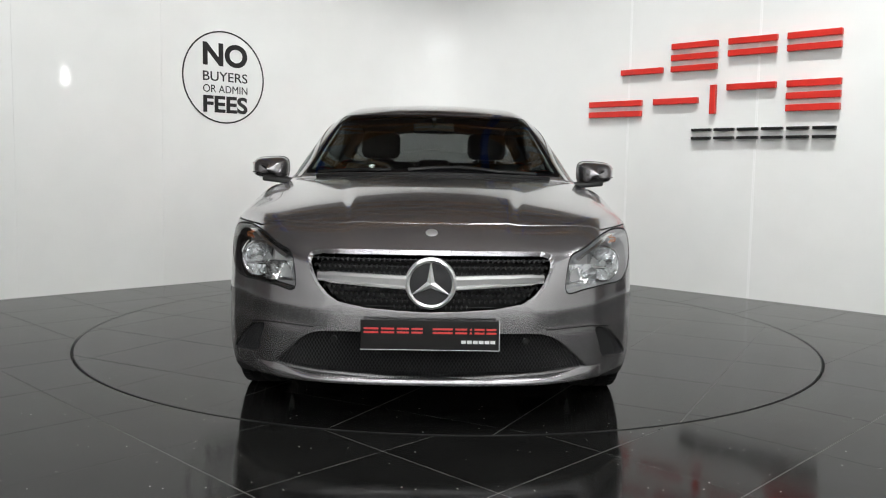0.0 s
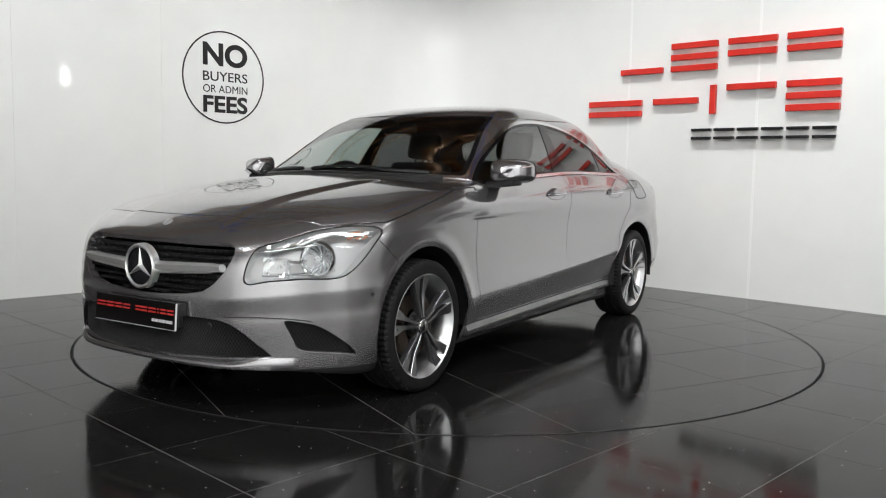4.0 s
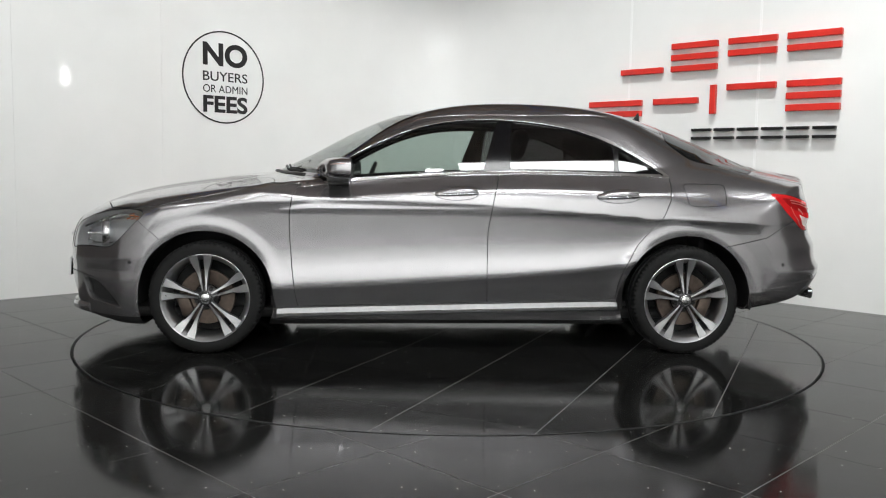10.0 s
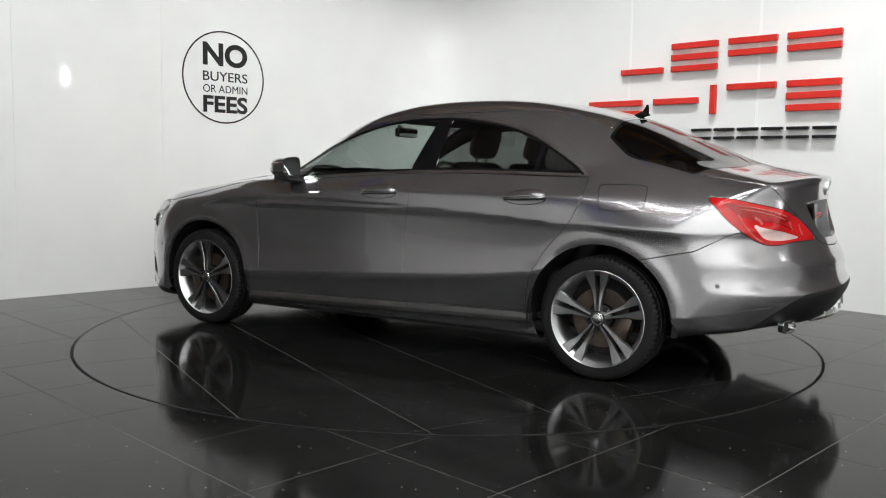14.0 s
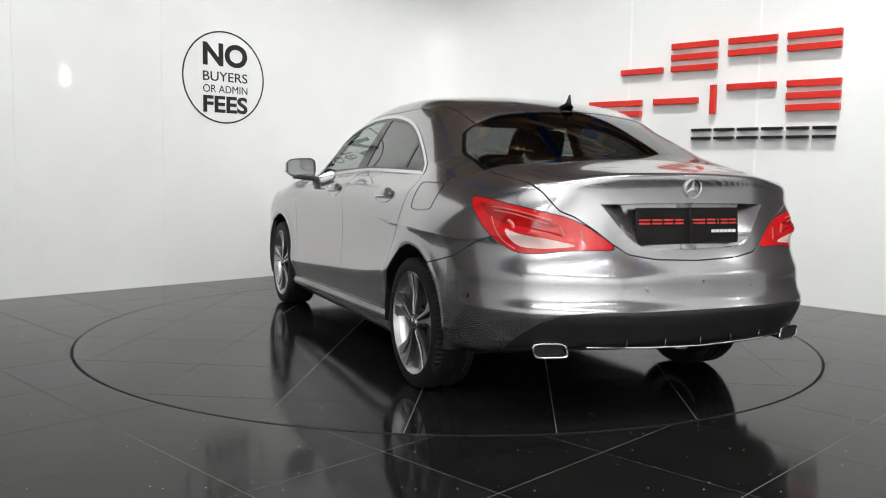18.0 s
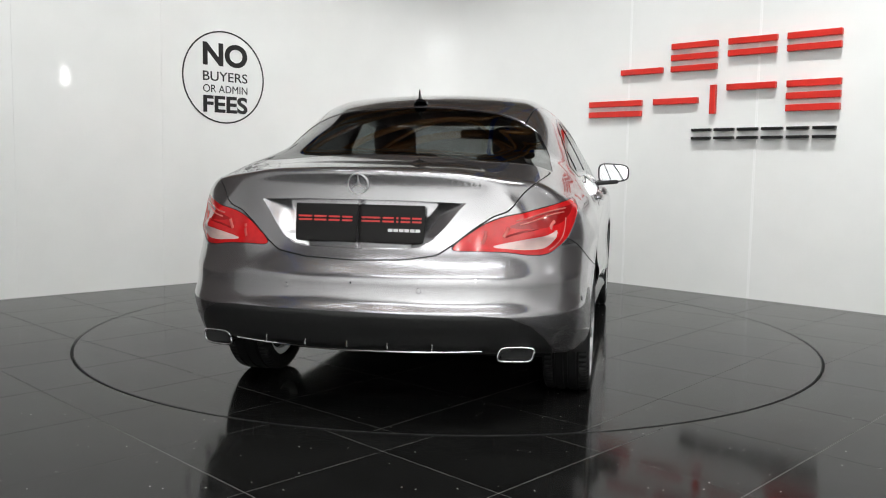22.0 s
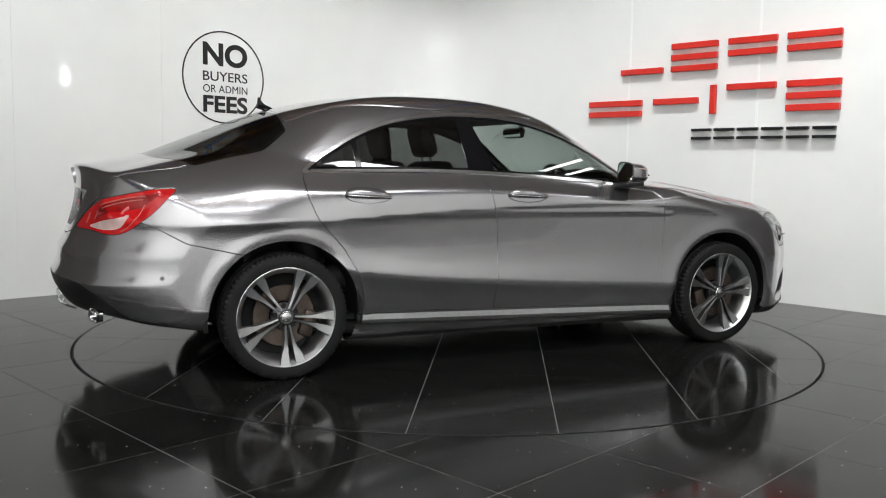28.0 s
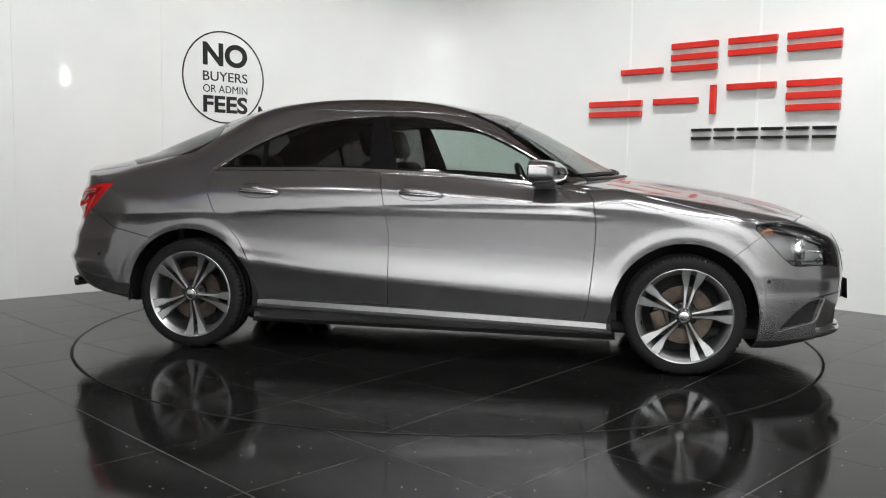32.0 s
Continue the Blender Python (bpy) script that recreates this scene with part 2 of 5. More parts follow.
class Sheet:
    """A surface that is cut along the zero lines of fields and painted region by region."""

    def __init__(self, verts, faces, normals):
        self.v, self.n = np.array(verts, float), np.array(normals, float)
        self.f = [tuple(f) for f in faces]
        self.mark = ["" for _ in faces]

    def flat(self):
        sizes = np.array([len(f) for f in self.f])
        ids = np.fromiter((i for f in self.f for i in f), int, sizes.sum())
        return ids, np.concatenate([[0], np.cumsum(sizes)[:-1]]), sizes

    def cut(self, field, among=None):
        val = field(self.v[:, 0], self.v[:, 1], self.v[:, 2])
        val = np.where(np.abs(val) < 1e-5, 1e-5, val)
        ids, starts, sizes = self.flat()
        up = np.add.reduceat((val > 0)[ids].astype(int), starts)
        mixed = np.nonzero((up > 0) & (up < sizes))[0].tolist()
        pos = val > 0
        made, nv, nn, base = {}, [], [], len(self.v)
        drop, out, marks = set(), [], []
        for at in mixed:
            f, k = self.f[at], self.mark[at]
            if among and k not in among:
                continue
            drop.add(at)
            a, b = [], []
            for i, j in zip(f, f[1:] + f[:1]):
                (a if pos[i] else b).append(i)
                if pos[i] != pos[j]:
                    key = (min(i, j), max(i, j))
                    if key not in made:
                        t = val[i] / (val[i] - val[j])
                        made[key] = base + len(nv)
                        nv.append(self.v[i] * (1 - t) + self.v[j] * t)
                        m = self.n[i] * (1 - t) + self.n[j] * t
                        nn.append(m / max(np.linalg.norm(m), 1e-9))
                    a.append(made[key]), b.append(made[key])
            for g in (a, b):
                if len(g) > 2:
                    out.append(tuple(g)), marks.append(k)
        if drop:
            self.f = [f for i, f in enumerate(self.f) if i not in drop] + out
            self.mark = [k for i, k in enumerate(self.mark) if i not in drop] + marks
        if nv:
            self.v, self.n = np.vstack([self.v, nv]), np.vstack([self.n, nn])

    def middles(self):
        ids, starts, sizes = self.flat()
        return np.add.reduceat(self.v[ids], starts, axis=0) / sizes[:, None]

    def paint(self, name, field, gap=0.0, among=None):
        if gap:
            self.cut(lambda x, y, z: field(x, y, z) + gap / 2, among)
            self.cut(lambda x, y, z: field(x, y, z) - gap / 2, among)
        else:
            self.cut(field, among)
        c = self.middles()
        val = field(c[:, 0], c[:, 1], c[:, 2])
        for i in np.nonzero(val > -gap / 2)[0].tolist():
            if among and self.mark[i] not in among:
                continue
            if val[i] > gap / 2:
                self.mark[i] = name
            elif gap:
                self.mark[i] = "gap"

    def piece(self, marks, rim=0.0, inset=0.0, both=False, mirror=False):
        """Vertices, faces and normals of the named regions; rim folds the free edges inward."""
        ids, verts, norms, faces = {}, [], [], []
        count = {}
        for f, k in zip(self.f, self.mark):
            if k not in marks:
                continue
            g = []
            for i in f:
                if i not in ids:
                    ids[i] = len(verts)
                    verts.append(self.v[i] - self.n[i] * inset), norms.append(self.n[i])
                if not g or g[-1] != ids[i]:
                    g.append(ids[i])
            faces.append(tuple(g))
            for a, b in zip(g, g[1:] + g[:1]):
                count[(a, b)] = count.get((a, b), 0) + 1
        if rim:
            deep = {}
            for a, b in [e for e in count if (e[1], e[0]) not in count]:
                if verts[a][1] < 1e-4 and verts[b][1] < 1e-4:
                    continue
                for i in (a, b):
                    if i not in deep:
                        deep[i] = len(verts)
                        verts.append(verts[i] - norms[i] * rim), norms.append(norms[i])
                faces.append((b, a, deep[a], deep[b]))
        verts, norms = np.array(verts).reshape(-1, 3), np.array(norms).reshape(-1, 3)
        flip = np.array([1, -1, 1])
        back = [tuple(reversed(f)) for f in faces]
        if both:
            n = len(verts)
            return np.vstack([verts, verts * flip]), faces + [tuple(i + n for i in f) for f in back], np.vstack([norms, norms * flip])
        if mirror:
            return verts * flip, back, norms * flip
        return verts, faces, norms
# ---- the car's skin as one smooth field: x forward, y left, z up, origin on the ground between the axles ----
def curve(knots):
    """A natural cubic through (position, value) pairs, as a function of arrays."""
    k = sorted(knots)
    xs, ys = np.array([a for a, b in k], float), np.array([b for a, b in k], float)
    n = len(xs)
    h = np.diff(xs)
    A, rhs = np.eye(n), np.zeros(n)
    for i in range(1, n - 1):
        A[i, i - 1], A[i, i], A[i, i + 1] = h[i - 1], 2 * (h[i - 1] + h[i]), h[i]
        rhs[i] = 6 * ((ys[i + 1] - ys[i]) / h[i] - (ys[i] - ys[i - 1]) / h[i - 1])
    m = np.linalg.solve(A, rhs)

    def value(x):
        x = np.clip(np.asarray(x, float), xs[0], xs[-1])
        i = np.clip(np.searchsorted(xs, x) - 1, 0, n - 2)
        a, b = xs[i + 1] - x, x - xs[i]
        return (m[i] * a ** 3 + m[i + 1] * b ** 3) / (6 * h[i]) + (ys[i] / h[i] - m[i] * h[i] / 6) * a + (ys[i + 1] / h[i] - m[i + 1] * h[i] / 6) * b
    return value


def smin(a, b, k):
    h = np.maximum(k - np.abs(a - b), 0) / k
    return np.minimum(a, b) - h * h * k * 0.25


def smax(a, b, k):
    return -smin(-a, -b, k)


def step(a, b, x):
    t = np.clip((x - a) / (b - a), 0, 1)
    return t * t * (3 - 2 * t)


AXLE, WHEEL_Z, ARCH_R = 1.3495, 0.310, 0.372
top_line = curve([(2.34, .66), (2.2, .742), (2.07, .798), (1.85, .872), (1.6, .926), (1.35, .964), (1.05, 1.003), (.8, 1.025), (.45, 1.05), (.1, 1.07),
                  (-.3, 1.085), (-.9, 1.09), (-1.3, 1.09), (-1.6, 1.09), (-1.9, 1.080), (-2.1, 1.060), (-2.28, 1.030), (-2.42, 1.0)])
roof_line = curve([(1.9, .62), (1.5, .80), (1.25, .915), (1.0, 1.035), (.87, 1.098), (.60, 1.243), (.32, 1.362), (.11, 1.412), (-.1, 1.441), (-.4, 1.455), (-.65, 1.450),
                   (-.95, 1.421), (-1.22, 1.364), (-1.5, 1.268), (-1.78, 1.155), (-2.0, 1.062), (-2.3, .93), (-2.65, .76)])
plan_line = curve([(2.2, .79), (1.95, .852), (1.75, .880), (1.35, .890), (.95, .884), (.5, .878), (0, .877), (-.5, .879), (-.95, .886), (-1.35, .890), (-1.7, .878), (-1.95, .856), (-2.2, .82)])
belt_plan = curve([(1.3, .81), (.83, .800), (.4, .790), (-.3, .785), (-.9, .780), (-1.25, .768), (-1.6, .745), (-1.9, .69), (-2.3, .57)])
nose_line = curve([(.10, 2.20), (.17, 2.222), (.205, 2.230), (.235, 2.234), (.265, 2.236), (.30, 2.238), (.42, 2.244), (.52, 2.244), (.62, 2.232), (.70, 2.205), (.78, 2.14), (.9, 1.98)])
nose_sweep = curve([(0, 0), (.25, .010), (.45, .048), (.6, .125), (.7, .215), (.78, .33), (.85, .42), (.88, .49), (.9, .58)])
tail_line = curve([(.15, 2.15), (.25, 2.245), (.34, 2.315), (.40, 2.353), (.44, 2.374), (.465, 2.382), (.485, 2.384), (.505, 2.375), (.53, 2.361), (.56, 2.353), (.59, 2.350), (.612, 2.348), (.625, 2.344), (.645, 2.334), (.69, 2.312), (.76, 2.288), (.85, 2.266), (.95, 2.256), (1.0, 2.262), (1.05, 2.285), (1.1, 2.30)])
tail_sweep = curve([(0, 0), (.25, .012), (.45, .055), (.6, .120), (.7, .188), (.78, .285), (.85, .43), (.9, .60)])
door_section = curve([(.10, -.080), (.17, -.058), (.24, -.040), (.31, -.024), (.36, -.010), (.385, -.002), (.402, .001), (.435, .0005), (.50, -.009), (.58, -.0145), (.68, -.0135), (.76, -.010), (.81, -.0055),
                      (.835, -.001), (.848, .0005), (.865, -.002), (.89, -.006), (.92, -.014), (.945, -.024), (.98, -.046), (1.06, -.115)])
crease_low = curve([(2.3, .34), (.9, .374), (-.2, .438), (-.8, .490), (-1.1, .53), (-2.4, .58)])
shoulder = curve([(-2.3, 1.72), (-1.9, 1.763), (-1.63, 1.785), (-1.25, 1.783), (-.9, 1.787), (-.3, 1.79), (.1, 1.777), (.45, 1.76), (.73, 1.750), (.90, 1.762), (1.15, 1.80), (1.5, 1.88), (2.0, 1.98)])
crease_top = curve([(2.3, .72), (1.6, .80), (.86, .852), (-.2, .838), (-.8, .800), (-1.25, .765), (-2.4, .72)])


def lower_field(x, y, z):
    ya = np.abs(y)
    zl, zu = crease_low(x), crease_top(x)
    s = np.where(z < zl, z - zl + .40, np.where(z > zu, .845 + (z - zu) / (.985 - zu) * .135, .40 + (z - zl) / (zu - zl) * .445))
    depth = step(2.0, 1.2, x) * step(-1.75, -.9, x)
    flat = -np.maximum(0, .34 - z) ** 2 * 1.1 - np.maximum(0, z - .70) ** 2 * .75
    side = plan_line(x) + depth * door_section(s) + (1 - depth) * flat
    side = side - .38 * np.maximum(0, .352 - (x + 1.73) * .145 - z) * step(-1.5, -1.72, x)
    for a in (AXLE, -AXLE):
        r = np.hypot(x - a, z - WHEEL_Z)
        side = side + .005 * np.exp(-((r - .40) / .035) ** 2) * (z > .2)
    g_side = side - ya
    dome = .012 * step(.375 + .10 * (1.9 - x), .315 + .10 * (1.9 - x), ya) * step(1.02, 1.3, x) * step(2.18, 1.9, x)
    g_top = top_line(x) + dome - .10 * ya ** 2 - z - .03 * step(-1.7, -2.2, x) * step(.3, .7, ya)
    g_front = nose_line(z) - nose_sweep(ya) - x
    g_rear = x + tail_line(z) - tail_sweep(ya)
    g_low = z - (.155 + .09 * step(-1.45, -1.7, x) + .075 * np.clip((-1.7 - x) / .42, 0, 1) + .05 * step(1.7, 2.15, x))
    k = .055 + .09 * step(-1.0, -1.7, x) + .06 * step(.9, 1.4, x)
    f = smin(g_side, g_top, k)
    f = smin(f, (shoulder(x) - ya - z) * .7071, .012 + .09 * step(-1.15, -1.7, x))
    f = smin(f, g_front, .07)
    f = smin(f, g_rear, .035)
    ridge = np.exp(-((z - .505 - .10 * (ya - .6)) / .028) ** 2) * .003 - np.exp(-((z - .435 - .06 * (ya - .6)) / .030) ** 2) * .002
    f = f + ridge * step(.34, .52, ya) * step(1.62, 1.82, x)
    return smin(f, g_low, .05 - .03 * step(1.6, 2.0, x))


def bow(x, y):
    return x + np.abs(y) ** 2 * (.42 * step(-.2, .6, x) - .30 * step(-.6, -1.3, x))


def cabin_field(x, y, z):
    ya = np.abs(y)
    g_top = (roof_line(bow(x, y)) - .11 * ya ** 2 - z) * .88
    g_side = (belt_plan(x) - .46 * (z - 1.0) - .26 * np.maximum(z - 1.0, 0) ** 2 - .10 * np.maximum(z - 1.0, 0) * step(-.95, -1.5, x) - ya) * .88
    g_low = z - .80
    f = smin(smin(g_top, g_side, .085 + .15 * step(-.95, -1.5, x)), g_low, .02)
    return smin(f, x + 2.13, .02)


def skin_field(x, y, z):
    k = .012 + (.03 + .075 * step(.40, .66, np.abs(y))) * step(-1.05, -1.6, x) + .02 * step(.95, 1.2, x)
    return smax(lower_field(x, y, z), cabin_field(x, y, z), k)


def field_normal(p, f=skin_field, e=1e-3):
    x, y, z = p[:, 0], p[:, 1], p[:, 2]
    g = np.stack([f(x + e, y, z) - f(x - e, y, z), f(x, y + e, z) - f(x, y - e, z), f(x, y, z + e) - f(x, y, z - e)], -1)
    return -g / np.maximum(np.linalg.norm(g, axis=1, keepdims=True), 1e-9)


def skin_grid(nu=88, nc=200, nv=190):
    """Points of the left half of the skin, cast out from a spine: nose fan, middle, tail fan."""
    front, back, mid_z = 1.45, -1.55, .60
    origins, tilts = [], []
    for i in range(nu):
        a = (1 - i / nu) * math.pi / 2
        origins.append(front), tilts.append(a)
    for i in range(nc + 1):
        origins.append(front + (back - front) * i / nc), tilts.append(0.0)
    for i in range(1, nu + 1):
        origins.append(back), tilts.append(-i / nu * math.pi / 2)
    rows = len(origins)
    phi = np.linspace(-math.pi / 2, math.pi / 2, nv + 1)
    ox, tl = np.array(origins)[:, None], np.array(tilts)[:, None]
    tl = np.clip(tl, -1.565, 1.565)
    d = np.stack(np.broadcast_arrays(np.sin(tl), np.cos(tl) * np.cos(phi)[None], np.cos(tl) * np.sin(phi)[None]), -1).reshape(-1, 3)
    o = np.stack(np.broadcast_arrays(ox, 0 * phi[None], mid_z + 0 * phi[None]), -1).reshape(-1, 3)
    lo, hi = np.zeros(len(d)), np.full(len(d), 1.6)
    ts = np.linspace(.05, 1.25, 33)
    first = np.full(len(d), np.nan)
    for t in ts[::-1]:
        q = o + d * t
        inside = skin_field(q[:, 0], q[:, 1], q[:, 2]) > 0
        first = np.where(np.isnan(first) & inside, t, first)
    lo, hi = first, first + ts[1] - ts[0]
    for _ in range(22):
        m = (lo + hi) / 2
        q = o + d * m[:, None]
        inside = skin_field(q[:, 0], q[:, 1], q[:, 2]) > 0
        lo, hi = np.where(inside, m, lo), np.where(inside, hi, m)
    q = o + d * lo[:, None]
    q[:, 1] = np.maximum(q[:, 1], 0)
    w = nv + 1
    faces = [(i * w + j, (i + 1) * w + j, (i + 1) * w + j + 1, i * w + j + 1) for i in range(rows - 1) for j in range(nv)]
    return q, faces
# ---- the room: two white walls that meet in a rounded corner, a dark hall behind the camera ----
CORNER = Vector((-.105, 4.068, 0))
LEFT_WAY = Vector((-math.cos(radians(44.56)), -math.sin(radians(44.56)), 0))
RIGHT_WAY = Vector((math.cos(radians(43.48)), -math.sin(radians(43.48)), 0))
ROUND = 1.55          # length of each wall taken up by the rounded corner
WALL_TOP, WALL_BACK_TOP = 3.05, 4.8
LEFT_LEN, RIGHT_LEN = 5.0, 5.2


def wall_line(side, s):
    return CORNER + (LEFT_WAY if side == "left" else RIGHT_WAY) * s


def prism(points, z0, z1, thick):
    """A standing wall along a line of floor points; thickness to the far side."""
    bm = bmesh.new()
    pts = [Vector((p[0], p[1])) for p in points]
    cols = []
    for i, p in enumerate(pts):
        d = (pts[min(i + 1, len(pts) - 1)] - pts[max(i - 1, 0)]).normalized()
        o = Vector((-d.y, d.x)) * thick
        cols.append([bm.verts.new((q.x, q.y, z)) for q in (p, p + o) for z in (z0, z1)])
    for a, b in zip(cols, cols[1:]):
        for i, j in ((0, 1), (1, 3), (3, 2), (2, 0)):
            bm.faces.new((a[i], a[j], b[j], b[i]))
    for c in (cols[0], cols[-1]):
        bm.faces.new((c[0], c[1], c[3], c[2]))
    return bm


def corner_points(n=28):
    a, b = wall_line("left", ROUND), wall_line("right", ROUND)
    out = []
    for i in range(n + 1):
        t = i / n
        out.append(a * (1 - t) ** 2 + CORNER * 2 * t * (1 - t) + b * t * t)
    return out


def straight(side, s0, s1):
    return [wall_line(side, s0), wall_line(side, s1)]


# panels of the left wall, the rounded corner and the right wall, with thin joints
wall_a = tagged(part("wall_left", prism(straight("left", LEFT_LEN, 4.4565), 0, WALL_TOP, .12), WALL, smooth=None), kind="structure")
for s0, s1 in ((4.4535, 3.2765), (3.2735, ROUND)):
    part("panel", prism(straight("left", s0, s1), 0, WALL_TOP, .12), WALL, wall_a)
for s in (4.455, 3.275):
    out = Vector((LEFT_WAY.y, -LEFT_WAY.x, 0)) * .003
    part("joint", prism([wall_line("left", s + .02) + out, wall_line("left", s - .02) + out], 0, WALL_TOP - .01, .05), WALL_JOINT, wall_a)
wall_c = tagged(part("wall_corner", prism(corner_points(), 0, WALL_TOP, .12), WALL, smooth=60), kind="structure")
wall_b = tagged(part("wall_right", prism(straight("right", 3.606, RIGHT_LEN), 0, WALL_TOP, .12), WALL), kind="structure")
for s0, s1 in ((ROUND, 2.384), (2.396, 3.594)):
    part("panel", prism(straight("right", s0, s1), 0, WALL_TOP, .12), WALL, wall_b)
for s, w in ((2.39, .020), (3.60, .020)):
    out = Vector((-RIGHT_WAY.y, RIGHT_WAY.x, 0)) * -.001
    bm = prism([wall_line("right", s - w / 2) + out * 3, wall_line("right", s + w / 2) + out * 3], 0, WALL_TOP, .015)
    part("cover_strip", bm, WALL_JOINT, wall_b)

# the rest of the enclosure: unseen walls added to shape the car's reflections, white behind the camera and to the
# right, grey to the left, and a dark hall above
tagged(part("bounce_wall_behind", prism([(4.95, -8.6), (-5.0, -8.6)], 0, WALL_BACK_TOP, .12), WALL), kind="structure")
tagged(part("bounce_wall_right", prism([(4.95, -1.7), (4.95, -8.59)], 0, 4.2, .12), WALL), kind="structure")
tagged(part("bounce_wall_left", prism([(-5.0, -8.59), (-5.0, -2.6)], 0, WALL_TOP, .12), PLASTER), kind="structure")
tagged(part("wall_hall", prism([(-9, 9), (9, 9), (9, -13), (-9, -13), (-9, 9)], 0, 7.0, -.2), HALL), kind="structure")
tagged(part("ceiling", block(18.4, 22.4, .1, 0, -2, 7.06), HALL), kind="structure")


def truss(x0, x1, y, z):
    """A steel roof truss: two chords and a zigzag."""
    t = tagged(part("roof_truss", join(tube([(x0, y, z), (x1, y, z)], .10, 8), tube([(x0, y, z + .7), (x1, y, z + .7)], .10, 8)), ORANGE_STEEL), "orange steel roof truss under a dark roof", "truss", "roof trusses")
    n = 12
    for i in range(n):
        a, b = x0 + (x1 - x0) * i / n, x0 + (x1 - x0) * (i + 1) / n
        part("brace", tube([(a, y, z + (.7 if i % 2 else 0)), (b, y, z + (0 if i % 2 else .7))], .06, 6), ORANGE_STEEL, t)


for y, z in ((5.0, 4.9), (3.1, 5.0), (1.3, 5.1), (-6.0, 5.6)):
    truss(-8.8, 8.8, y, z)
for x in (-3.4, 1.2):
    tagged(part("steel_beam", block(.16, 8.0, .24, x, 4.6, 5.35, .01), BLUE_STEEL), "blue painted steel roof beam", "beam", "steel beams")
for x, y in ((2.6, 5.2), (-5.4, 5.2), (5.4, -5.5), (-5.4, -5.5)):
    tagged(part("steel_column", block(.24, .24, 6.9, x, y, 3.5, .01), BLUE_STEEL), "blue painted steel column", "column", "steel columns")

# ---- floor of stone tiles, with a round opening for the turntable ----
def stone_tiles(parent, angle, pitch, shift, keep, limit, gap=.0036, n=10):
    """Square tiles in a rotated grid; keep(x, y) is positive where the floor is."""
    c, s = math.cos(radians(angle)), math.sin(radians(angle))
    made = 0
    for i in range(-limit, limit + 1):
        for j in range(-limit, limit + 1):
            u0, v0 = shift[0] + i * pitch[0], shift[1] + j * pitch[1]
            u, v = np.linspace(u0 + gap / 2, u0 + pitch[0] - gap / 2, n + 1), np.linspace(v0 + gap / 2, v0 + pitch[1] - gap / 2, n + 1)
            uu, vv = np.meshgrid(u, v)
            x, y = (uu * c - vv * s).ravel(), (uu * s + vv * c).ravel()
            k = keep(x, y)
            if k.max() <= 0:
                continue
            if k.min() > 0:
                verts = np.stack([x, y, 0 * x], -1)[[0, n, (n + 1) ** 2 - 1, (n + 1) * n]]
                faces = [(0, 1, 2, 3)]
            else:
                quads = [(a * (n + 1) + b, a * (n + 1) + b + 1, (a + 1) * (n + 1) + b + 1, (a + 1) * (n + 1) + b) for a in range(n) for b in range(n)]
                sheet = Sheet(np.stack([x, y, 0 * x], -1), quads, np.tile((0, 0, 1.0), (len(x), 1)))
                sheet.paint("in", lambda a, b, z: keep(a, b))
                verts, faces, _ = sheet.piece(("in",))
                if not len(faces):
                    continue
            mid = np.array(verts).mean(0)
            bm = bmesh.new()
            vs = [bm.verts.new(tuple(p - mid)) for p in verts]
            for f in faces:
                if len(set(f)) > 2:
                    bm.faces.new([vs[a] for a in f])
            bmesh.ops.dissolve_limit(bm, angle_limit=.01, verts=bm.verts, edges=bm.edges)
            ex = bmesh.ops.extrude_face_region(bm, geom=bm.faces[:])
            bmesh.ops.translate(bm, vec=(0, 0, -.012), verts=[g for g in ex["geom"] if isinstance(g, bmesh.types.BMVert)])
            ob = part("tile", bm, STONE, parent)
            ob.location = mid
            made += 1
    return made


def ring_slab(r0, r1, z0, z1, n=160):
    return lathe([(r0, z1), (r1, z1), (r1, z0), (r0, z0), (r0, z1)], n, "Z")


floor_bm = bmesh.new()
rim = [(TABLE_R + .012) * np.array((math.cos(2 * math.pi * i / 160), math.sin(2 * math.pi * i / 160))) for i in range(160)]
inner = [floor_bm.verts.new((p[0], p[1], -.001)) for p in rim]
outer = [floor_bm.verts.new((p[0] * 6, p[1] * 6, -.001)) for p in rim]
deep = [floor_bm.verts.new((p[0], p[1], -.12)) for p in rim]
for i in range(160):
    j = (i + 1) % 160
    floor_bm.faces.new((inner[i], outer[i], outer[j], inner[j]))
    floor_bm.faces.new((inner[j], deep[j], deep[i], inner[i]))
floor_bm.faces.new(deep)
floor = tagged(part("floor", floor_bm, GROUT), "polished black granite tiles with pale joints", kind="structure")


def room_keep(x, y):
    r = np.hypot(x, y) - TABLE_R - .013
    left = 4.171 + .985 * x - y + .01
    right = 3.967 - .948 * x - y + .01
    return np.minimum(np.minimum(r, np.minimum(left, right) * .7), np.minimum(y + 8.58, 4.93 - np.abs(x)))


stone_tiles(floor, 46.0, (.588, .560), (-.153, -.415), room_keep, 18)

table = tagged(new("turntable"), "round car turntable of polished black granite tiles", "turntable")
part("deck", lathe([(0.001, -.001), (TABLE_R - .004, -.001), (TABLE_R - .004, -.08), (.001, -.08)], 160, "Z"), GROUT, table)
part("rim", ring_slab(TABLE_R - .006, TABLE_R, -.08, .0), SATIN_BLACK, table, "thin dark metal rim")
stone_tiles(table, 61.5, (.602, .602), (-.008, .015), lambda x, y: TABLE_R - .006 - np.hypot(x, y), 6)
# ---- the car ----
def side(outline):
    return lambda x, y, z: inside(x, z, outline)


